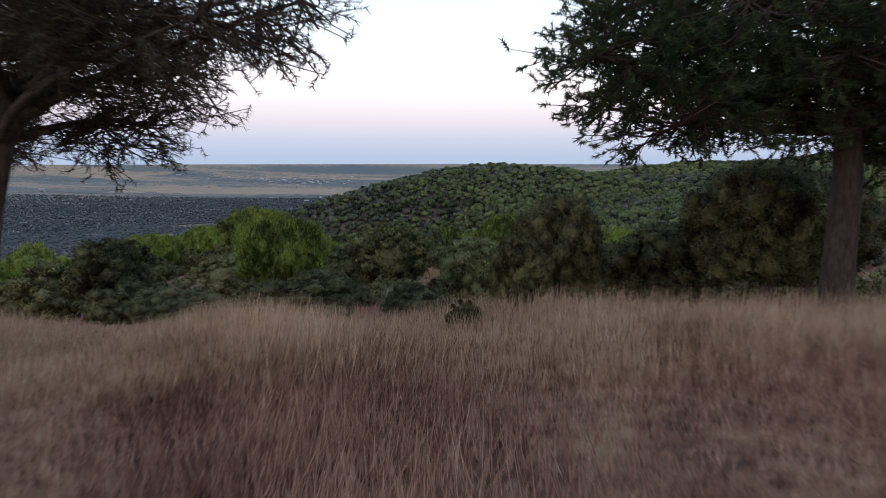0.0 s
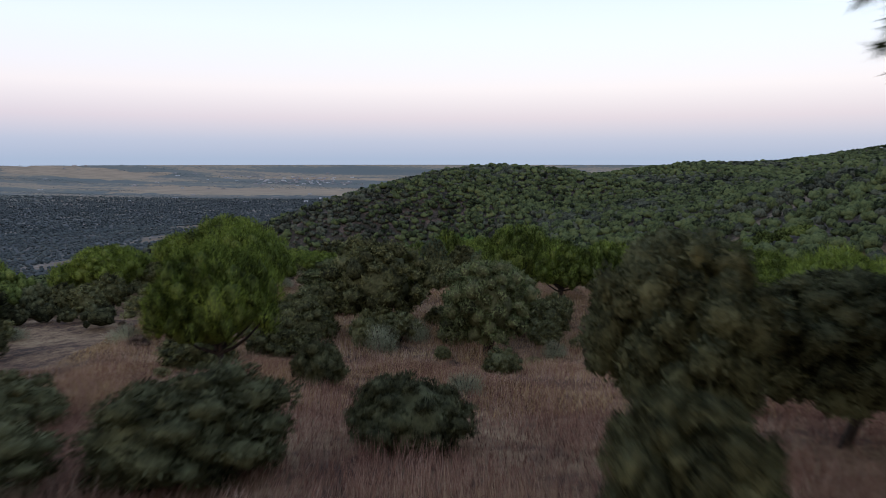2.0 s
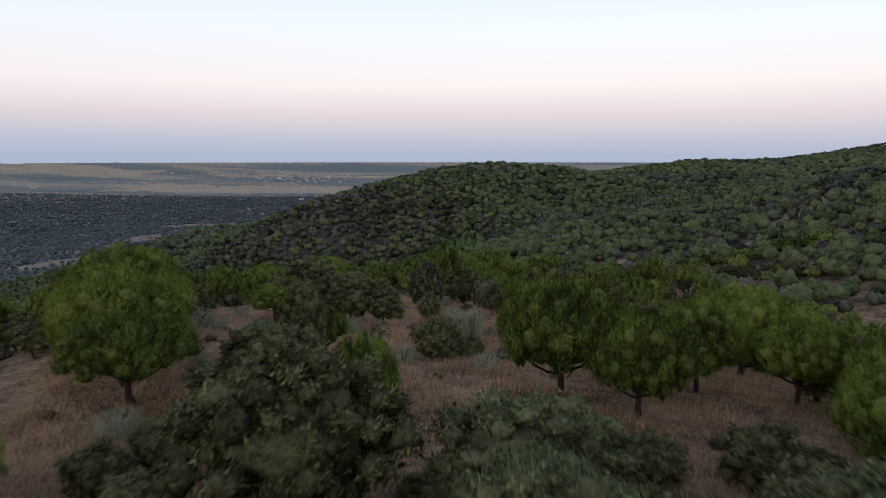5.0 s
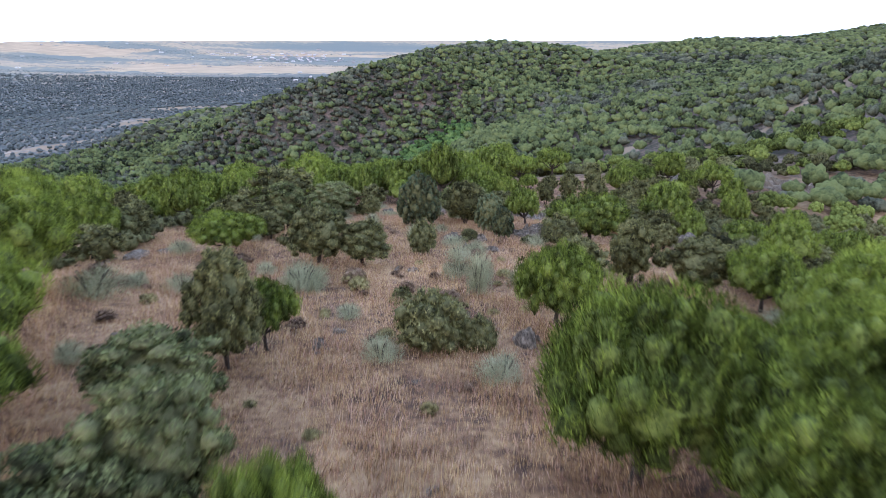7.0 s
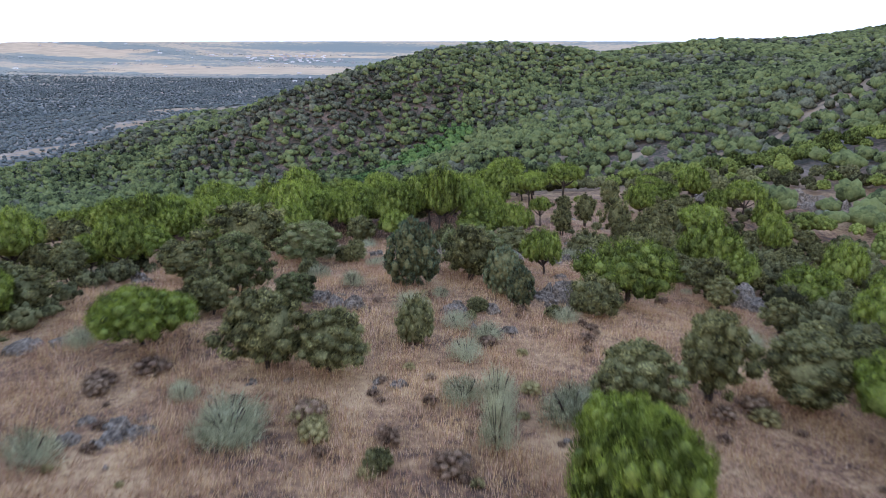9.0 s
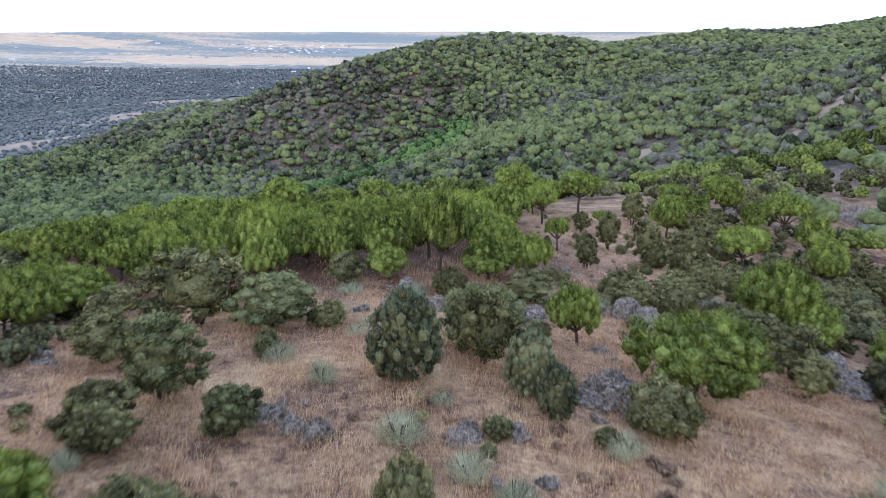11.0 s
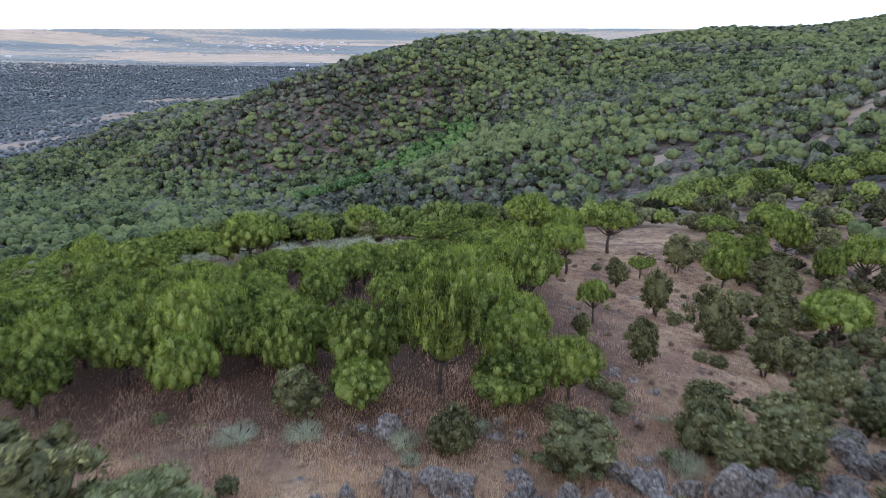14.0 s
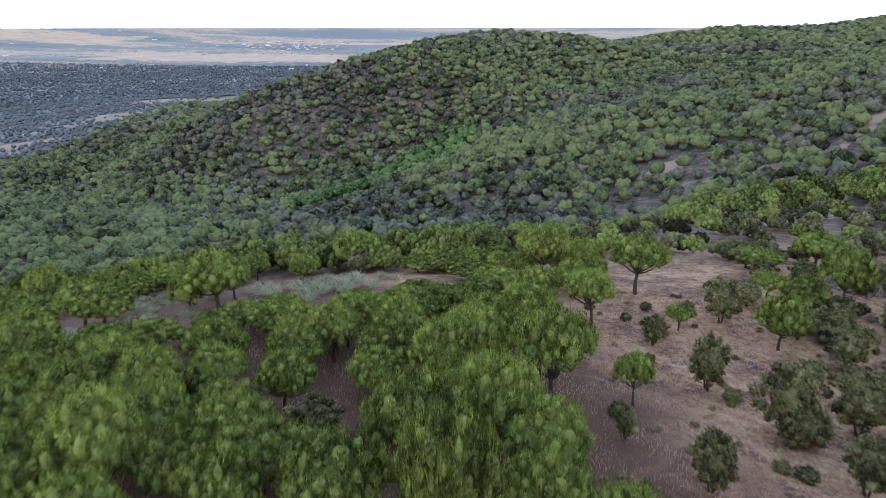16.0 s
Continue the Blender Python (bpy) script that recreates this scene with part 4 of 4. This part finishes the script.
# the flanks on both sides
fill(-72, -41, 96, 230, 8.4, 0.3, lambda x, y: x > -36 - (y - 130) * 0.5 or y < 176)
fill(44, 76, 100, 232, 8.4, 0.2, lambda x, y: x > 44 + 0.2 * max(0, y - 150))
fill(-40, -24, 30, 172, 8.5, 0.3, lambda x, y: x < -24 - 0.10 * max(0, 100 - y))
fill(24, 44, 36, 186, 7.5, 0.1, lambda x, y: x > 23 + 0.13 * max(0, y - 105))

for k in range(72):
    s = rng.random()
    x, y = -43 + 36 * s + rng.normal() * 3.6, 227 + 19 * s + rng.normal() * 5.5
    if not free(x, y, 0.2):
        continue
    w = rng.uniform(2.2, 4.4)
    stand("broom", x, y, w * rng.uniform(0.5, 0.75), w)

# ---- grass and twigs: stuff ----


def meadow(name, label, count, x_of, y0, y1, tall, wide, clump, power=1.0, material=M_GRASS):
    heap = Heap()
    y = y0 + (y1 - y0) * rng.random(count) ** power
    x = rng.uniform(-1, 1, count) * x_of(y)
    keep = (np.sin(x * clump + 1.1 * np.sin(y * clump * 0.7)) * np.sin(y * clump * 0.9 + 1.7) + rng.normal(size=count) * 0.55) > -0.75
    keep &= (y > 9.5) | (x > 1.5 + 0.5 * np.sin(y)) | (rng.random(count) < 0.55)
    x, y = x[keep], y[keep]
    n = len(x)
    base = np.stack([x, y, ground(x, y) - 0.03], 1)
    way = unit(np.stack([rng.normal(size=n) * 0.28 + 0.08, rng.normal(size=n) * 0.28, np.ones(n)], 1))
    blades(heap, base, way, tall * rng.uniform(0.45, 1.25, n) * (0.75 + 0.35 * np.sin(x * 0.9 + y * 0.35)), wide)
    return tagged(new(name, heap.mesh(name, material)), label, "grass", kind="stuff")


meadow("tall_dry_grass", "tall reddish dry grass on the crest", 120000, lambda y: 4 + 0.62 * y, 1.5, 12.5, 0.6, 0.016, 0.55, 0.9)
meadow("straw_meadow", "reddish-brown dry grass behind the crest", 110000, lambda y: 4 + 0.5 * y, 20, 50, 0.66, 0.022, 0.5)
meadow("pale_crest_grass", "pale straw-coloured tall grass along the crest", 75000, lambda y: 3 + 0.6 * y, 9, 22, 0.95, 0.018, 0.8, 1.2, M_PALE)
meadow("shoulder_grass", "sparse dry grass between stones on the shoulder", 95000, lambda y: 14 + 0.14 * y, 140, 235, 0.52, 0.05, 0.42)
meadow("short_dry_grass", "short sparse dry grass on the slope", 300000, lambda y: 14 + 0.16 * y, 32, 172, 0.52, 0.036, 0.42, 1.0, M_STRAW)

meadow("reddish_grass_tufts", "tufts of tall reddish dry grass on the slope", 130000, lambda y: 12 + 0.15 * y, 50, 178, 0.8, 0.03, 1.7)
meadow("straw_tufts", "pale straw tufts standing over the short grass", 90000, lambda y: 12 + 0.15 * y, 56, 178, 0.75, 0.03, 1.1, 1.0, M_STRAW)

# ---- small clutter of the slope: shrubs, cushions and loose stones ----
for k in range(230):
    y = rng.uniform(52, 66) if k < 16 else rng.uniform(42, 172)
    x = rng.normal() * (7 + 0.09 * y)
    if not free(x, y, 0.6) or abs(x) > 34:
        continue
    pick = rng.random()
    if pick < 0.44:
        w = rng.uniform(0.7, 1.7)
        stand("cushion" if rng.random() < 0.45 else "tuft", x, y, w * rng.uniform(0.4, 0.6), w)
    elif pick < 0.68:
        w = rng.uniform(1.5, 3.2)
        stand("broom", x, y, w * rng.uniform(0.6, 0.9), w)
    elif pick < 0.80:
        w = rng.uniform(0.9, 2.0)
        stand("bush", x, y, w * rng.uniform(0.55, 0.8), w)
    else:
        w = rng.uniform(0.3, 1.1)
        stand("rock", x, y, w * rng.uniform(0.5, 0.8), w, sink=0.05)
for k in range(150):
    y = rng.uniform(160, 240)
    x = 12 + (y - 174) * 0.10 + rng.uniform(0, 34)
    if not free(x, y, 0.5):
        continue
    pick, w = rng.random(), rng.uniform(0.8, 2.0)
    w = w * (0.6 if pick < 0.5 else 1.0)
    kind = "tuft" if pick < 0.25 else "cushion" if pick < 0.5 else "bush" if pick < 0.75 else "rock"
    stand(kind, x, y, w * rng.uniform(0.5, 0.75), w, sink=0.05)
# brooms, dark shrubs and stones before the pine stand
for k in range(70):
    x, y, pick, w = rng.uniform(-24, 30), rng.uniform(144, 173), rng.random(), rng.uniform(1.1, 3.0)
    if not free(x, y, 0.5):
        continue
    kind = "broom" if pick < 0.34 else "bush" if pick < 0.70 else "rock"
    w = w * 0.5 if kind == "rock" else w
    stand(kind, x, y, w * rng.uniform(0.5, 0.75), w, sink=0.05)
# small dry cushions all over the open slope
for k in range(110):
    x, y, w = rng.normal() * 13, rng.uniform(84, 150), rng.uniform(0.4, 1.0)
    if free(x, y, 0.2):
        stand("cushion" if rng.random() < 0.7 else "tuft", x, y, w * rng.uniform(0.4, 0.65), w)
# pale stones in the trodden soil of the crest
for k in range(14):
    x, y, w = rng.uniform(-5, 2.5), rng.uniform(3.5, 12), rng.uniform(0.08, 0.26)
    stand("rock", x, y, w * 0.6, w, sink=0.01)
# dark undergrowth between the trees of the first slope
for k in range(26):
    x, y = rng.uniform(-20, 22), rng.uniform(54, 64)
    if not free(x, y, 0.2):
        continue
    w = rng.uniform(1.6, 3.0)
    stand("bush" if rng.random() < 0.7 else "cushion", x, y, w * rng.uniform(0.4, 0.6), w)
# thickets on both sides of the grassy path
for k in range(24):
    x, y = (rng.uniform(-14, -1.5) if k % 2 else rng.uniform(4.5, 17)), rng.uniform(56, 71)
    if not free(x, y, 0.3):
        continue
    w = rng.uniform(2.0, 3.8)
    stand("bush" if k % 3 else "oak_light", x, y, w * rng.uniform(0.6, 0.85), w)
# the rock face on the side valley
for k in range(28):
    x, y = 100 + rng.normal() * 9, 257 + rng.normal() * 6
    w = rng.uniform(3, 8)
    stand("rock", x, y, w * rng.uniform(0.9, 1.6), w, sink=0.8)
for name in list(kinds):
    for ob in kinds[name]:
        if ob.name not in used:
            for o in (*ob.children_recursive, ob):
                bpy.data.objects.remove(o)

# ---- far woods, plain and town: stuff ----


def crown_shape(lobes, fine, coarse, flat):
    """One far tree: a rounded body with smaller heads on it. Gives points, faces and shading normals."""
    heap = Heap()
    v, f = fine
    keep = v[f][:, :, 2].mean(1) > -0.72
    rough = unit(v * 1.0) * (1 + 0.07 * rng.normal(size=(len(v), 1)))
    heap.add(rough * np.array([1, 1, flat]) * (0.86 if lobes else 1.0) + np.array([0, 0, 0.15]), f[keep], True, 0, unit(v / np.array([1, 1, flat])))
    for d in ball(lobes, 0.95, -0.1) if lobes else ():
        v, f = coarse
        r = rng.uniform(0.32, 0.5)
        c = d * np.array([1, 1, flat]) * rng.uniform(0.62, 0.84) + np.array([0, 0, 0.15])
        heap.add(c + v * (1 + 0.1 * rng.normal(size=(len(v), 1))) * r, f, True, 0, unit(0.7 * v + 0.5 * d))
    return np.concatenate(heap.v), np.concatenate(heap.f), np.concatenate(heap.w)


def woods(name, label, material, xs, ys, size, shapes, lift=1.0, vary=0.17):
    """Many crowns in one mesh, each with its own size, turn and tone, dark stems under them."""
    n = len(xs)
    zs = ground(xs, ys)
    V, F, W, T, start = [], [], [], [], 0
    size = size * rng.uniform(0.62, 1.2, n)
    pick, turn, tall = rng.integers(0, len(shapes), n), rng.uniform(0, 6.28, n), rng.uniform(0.85, 1.2, n)
    tone = rng.normal(size=n) * vary
    for k, (v0, f0, w0) in enumerate(shapes):
        i = np.flatnonzero(pick == k)
        if not len(i):
            continue
        c, s = np.cos(turn[i])[:, None], np.sin(turn[i])[:, None]
        x, y = v0[:, 0] * c - v0[:, 1] * s, v0[:, 0] * s + v0[:, 1] * c
        z = v0[:, 2] * tall[i][:, None] + lift
        V.append((np.stack([x, y, z], 2) * size[i][:, None, None] + np.stack([xs[i], ys[i], zs[i]], 1)[:, None]).reshape(-1, 3))
        W.append(np.stack([w0[:, 0] * c - w0[:, 1] * s, w0[:, 0] * s + w0[:, 1] * c, np.broadcast_to(w0[:, 2], x.shape)], 2).reshape(-1, 3))
        F.append((f0[None] + (np.arange(len(i)) * len(v0))[:, None, None]).reshape(-1, 3) + start)
        T.append(np.repeat(tone[i], len(v0)))
        start += len(i) * len(v0)
    F = np.concatenate(F)
    me = tri_mesh(name, np.concatenate(V), F, [material], smooth=np.ones(len(F)), normals=np.concatenate(W), tone=np.concatenate(T))
    return tagged(new(name, me), label, "woods", kind="stuff")


def leafy_shape(heads, cards, flat, needle):
    """One tree of the middle distance: rounded tufts under a coat of needles or leaves."""
    heap = Heap()
    puff(heap, (0, 0, 0.05), (0.72, 0.72, 0.66 * flat), ICO2, 0.06)
    for d in ball(heads, 1.0, -0.3):
        r, c = rng.uniform(0.18, 0.32), d * np.array([0.8, 0.8, 0.8 * flat]) * rng.uniform(0.88, 1.1)
        puff(heap, c, (0.84 * r, 0.84 * r, r), ICO1, 0.1)
        coat(heap, c, (r, r, r * 1.1), cards, needle, needle * 0.25, 0.7, 0.5)
    return np.concatenate(heap.v), np.concatenate(heap.f), np.concatenate(heap.w)


LEAFY_CROWNS = [leafy_shape(26, 26, rng.uniform(0.62, 0.85), 0.11) for k in range(6)]
SCRUB_CROWNS = [leafy_shape(9, 24, rng.uniform(0.7, 0.95), 0.2) for k in range(5)]
NEAR_CROWNS = [crown_shape(12, ICO2, ICO1, rng.uniform(0.62, 0.9)) for k in range(8)]
HILL_CROWNS = [crown_shape(5, ICO2, ICO1, rng.uniform(0.62, 0.9)) for k in range(10)]
FACE_CROWNS = [crown_shape(4, ICO2, ICO1, rng.uniform(0.65, 0.9)) for k in range(10)]
FAR_CROWNS = [crown_shape(0, ICO2, ICO1, rng.uniform(0.65, 0.85)) for k in range(6)]
DOT_CROWNS = [crown_shape(0, ICO1, ICO1, rng.uniform(0.6, 0.8)) for k in range(6)]


def on_plain(x, y):
    """The oak plain beside and beyond the foot of the hill."""
    return ((x < -412 - np.maximum(0, 960 - y) * 0.8) & (y > 850)) | (ground(x, y) < -146)


def stands(x, y):
    """Where pines stand rather than oaks: broad patches with ragged edges."""
    v = np.sin(x * 0.019 + 1.7 * np.sin(y * 0.011)) + np.sin(y * 0.023 + 1.2 * np.sin(x * 0.014 + 0.5)) + rng.normal(size=len(x)) * 1.3
    return v > -0.3


def mixed(name, label, x, y, size, shapes, pine=M_WOODS, oak=M_OAK_WOODS):
    """Pines and oaks of one stretch of woodland, as two meshes."""
    m = stands(x, y)
    woods(name + "_pines", "green pines among " + label, pine, x[m], y[m], size, shapes, 0.95)
    woods(name + "_oaks", "grey-green oaks among " + label, oak, x[~m], y[~m], size * 0.92, shapes, 0.62)


def spread_over(y0, y1, gap, x_low, x_high, thin=0.12):
    """Uneven rows of places over the land, inside the valley that opens ahead, without the bare tracks."""
    X, Y = np.meshgrid(np.arange(x_low, x_high, gap), np.arange(y0, y1, gap))
    x = X.ravel() + rng.uniform(-0.48, 0.48, X.size) * gap
    y = Y.ravel() + rng.uniform(-0.48, 0.48, X.size) * gap
    ok = (np.abs(x) < 0.70 * (y - 20) + 20) & (rng.random(len(x)) > thin)
    for px, py, ux, uy, half, wide in TRACKS:
        a, b = (x - px) * ux + (y - py) * uy, (x - px) * uy - (y - py) * ux
        ok &= ((a / half) ** 2 + (b / wide) ** 2 > rng.uniform(0.3, 1.15, len(x))) | (rng.random(len(x)) < (0.17 if py > 900 else 0.30))
    slope = ((x - 135) / 70) ** 2 + ((y - 420) / 110) ** 2 < 1
    ok &= ~(slope & (rng.random(len(x)) < 0.42))
    # thin, scrubby patches on the hill
    thin_patch = np.sin(x * 0.021 + 1.3 * np.sin(y * 0.013)) * np.sin(y * 0.017 + 0.8 + 0.6 * np.sin(x * 0.009)) > 0.42
    ok &= ~(thin_patch & (y > 400) & (y < 1350) & (rng.random(len(x)) < 0.15))
    return x[ok], y[ok]


x, y = spread_over(232, 420, 6.4, -320, 320)
keep = ~((y < 268) & (x > -72) & (x < 80)) & ~((y < 322) & (x > -72) & (x < 14)) & ~((y > 260) & (y < 350) & (x > 14) & (x < 130)) & ~((y > 330) & (y < 394) & (x > 80) & (x < 174))
mixed("valley", "woodland on the valley sides", x[keep], y[keep], 2.9, NEAR_CROWNS)
x, y = spread_over(264, 350, 6.4, 14, 130, 0.2)
keep = ~((x > 84) & (x < 117) & (y < 270))
lone = keep & (rng.random(len(x)) < 0.2)
woods("shoulder_pines", "green pines scattered behind the shoulder", M_SHADE_NEEDLES, x[lone], y[lone], 2.9, LEAFY_CROWNS, 1.1)
keep &= ~lone
woods("shoulder_oaks", "grey-green oaks scattered behind the shoulder", M_SHADE_LEAVES, x[keep], y[keep], 2.5, LEAFY_CROWNS, 0.7)
x, y = spread_over(336, 392, 5.2, 84, 172, 0.06)
# the grove's deep shade is put into its needle colour
woods("side_grove", "dark green pine grove on the side valley's slope", M_SHADE_NEEDLES, x, y, 3.3, LEAFY_CROWNS, 1.0)
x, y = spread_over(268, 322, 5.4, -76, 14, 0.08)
woods("back_stand", "dense green stone pines behind the broom clearing", M_SHADE_NEEDLES, x, y, 3.5, LEAFY_CROWNS, 0.9)
x, y = spread_over(60, 232, 6.2, -100, 110, 0.1)
keep = (x < -74) | (x > 78) | ((y < 98) & (np.abs(x) > 42))
mixed("flank", "scrub on the steep flanks", x[keep], y[keep], 2.7, LEAFY_CROWNS, M_SHADE_NEEDLES, M_SHADE_LEAVES)

x, y = spread_over(92, 205, 4.6, 28, 84, 0.12)
keep = (x > 29 + 0.14 * np.maximum(0, y - 105)) & np.array([free(a, b, 0.8) for a, b in zip(x, y)])
woods("flank_thicket", "dense evergreen thicket on the falling flank", M_SHADE_LEAVES, x[keep], y[keep], 2.3, SCRUB_CROWNS, 0.7)
# scrub added to darken the bright flanks, shade already in its leaf colour
x, y = spread_over(70, 236, 3.6, -76, 80, 0.15)
keep = ((x > 27 + 0.15 * np.maximum(0, y - 105)) | ((x < -28) & (y < 172))) & (np.sin(x * 0.35 + np.sin(y * 0.2)) * np.sin(y * 0.27) > -0.2)
woods("flank_scrub", "low dark evergreen scrub on the steep flanks", M_SHADE_LEAVES, x[keep], y[keep], 1.3, SCRUB_CROWNS, 0.55)


def gully(x, y):
    """The strip of bright pines that climbs the fold of the hill."""
    t = np.clip(((x + 66) * 82 + (y - 570) * 150) / (82 ** 2 + 150 ** 2), 0, 1)
    return np.hypot(x + 66 - 82 * t, y - 570 - 150 * t) < 25 + 8 * np.sin(y * 0.05)


x, y = spread_over(420, 700, 5.9, -480, 480, 0.10)
x1, y1 = spread_over(560, 790, 5.4, -120, 90, 0.05)
m1 = gully(x1, y1)
woods("gully_pines", "bright green pines in the fold of the hill", M_GULLY, x1[m1], y1[m1], 3.3, HILL_CROWNS, 1.1)
keep = ~gully(x, y)
mixed("hillside", "dense woodland on the far hillside", x[keep], y[keep], 3.65, HILL_CROWNS)
x, y = spread_over(700, 960, 6.3, -640, 680, 0.08)
keep = ~on_plain(x, y) & ~gully(x, y)
mixed("hill_face", "dense woodland under the hill's crest", x[keep], y[keep], 3.85, FACE_CROWNS)
x, y = spread_over(960, 1350, 7.2, -760, 950, 0.08)
keep = ~on_plain(x, y)
mixed("summit", "dense woodland on the hill's crest", x[keep], y[keep], 4.1, FAR_CROWNS)
x, y = spread_over(1350, 1800, 12, 250, 1300, 0.1)
woods("skyline_woods", "dark woodland along the ridge's skyline", M_WOODS, x, y, 3.6, DOT_CROWNS)
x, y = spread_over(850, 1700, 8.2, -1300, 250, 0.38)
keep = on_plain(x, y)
woods("plain_oaks", "scattered dark oaks over the plain", M_HAZE_OAKS, x[keep], y[keep], 3.1, DOT_CROWNS, 0.6, 0.12)
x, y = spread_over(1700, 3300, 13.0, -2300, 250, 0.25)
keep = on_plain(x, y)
woods("far_plain_oaks", "fine speckle of dark oaks far out on the plain", M_HAZE_OAKS, x[keep], y[keep], 3.8, DOT_CROWNS, 0.5, 0.1)
x, y = spread_over(3300, 4480, 15, -2900, 400, 0.3)
keep = np.ones(len(x), bool)
for x0, half, y0, deep in FIELDS:
    keep &= ((x - x0) / half) ** 4 + ((y - y0) / deep) ** 2 > rng.uniform(0.6, 1.0, len(x))
# hedges and groves that lie in long bands
keep &= np.sin(x * 0.004 + 2 * np.sin(y * 0.006)) + 1.4 * np.sin(y * 0.028 + 0.8 * np.sin(x * 0.003)) + rng.normal(size=len(x)) * 0.4 > 0.7
woods("field_trees", "hedges and groups of trees between far fields", M_HAZE_OAKS, x[keep], y[keep], 2.0, DOT_CROWNS, 0.4, 0.1)


def town():
    """Low houses in loose rows, far off on the plain."""
    heap = Heap()
    box = np.array([[i, j, k] for i in (-1, 1) for j in (-1, 1) for k in (0, 2)], float)
    bf = np.array([(0, 1, 3), (0, 3, 2), (4, 6, 7), (4, 7, 5), (0, 4, 5), (0, 5, 1), (2, 3, 7), (2, 7, 6), (1, 5, 7), (1, 7, 3)])
    for k in range(150):
        far = rng.random() < 0.75
        x = rng.normal(-830, 190) if far else rng.uniform(-2300, -400)
        y = rng.normal(4230, 90) if far else rng.uniform(3100, 4600)
        s = np.array([rng.uniform(4, 12), rng.uniform(4, 7), rng.uniform(1.6, 3.2)])
        heap.add(box * s + np.array([x, y, float(ground(x, y))]), bf, False)
    return tagged(new("distant_town", heap.mesh("distant_town", M_HOUSE)), "pale houses of a small town on the plain", "town", kind="stuff")


town()
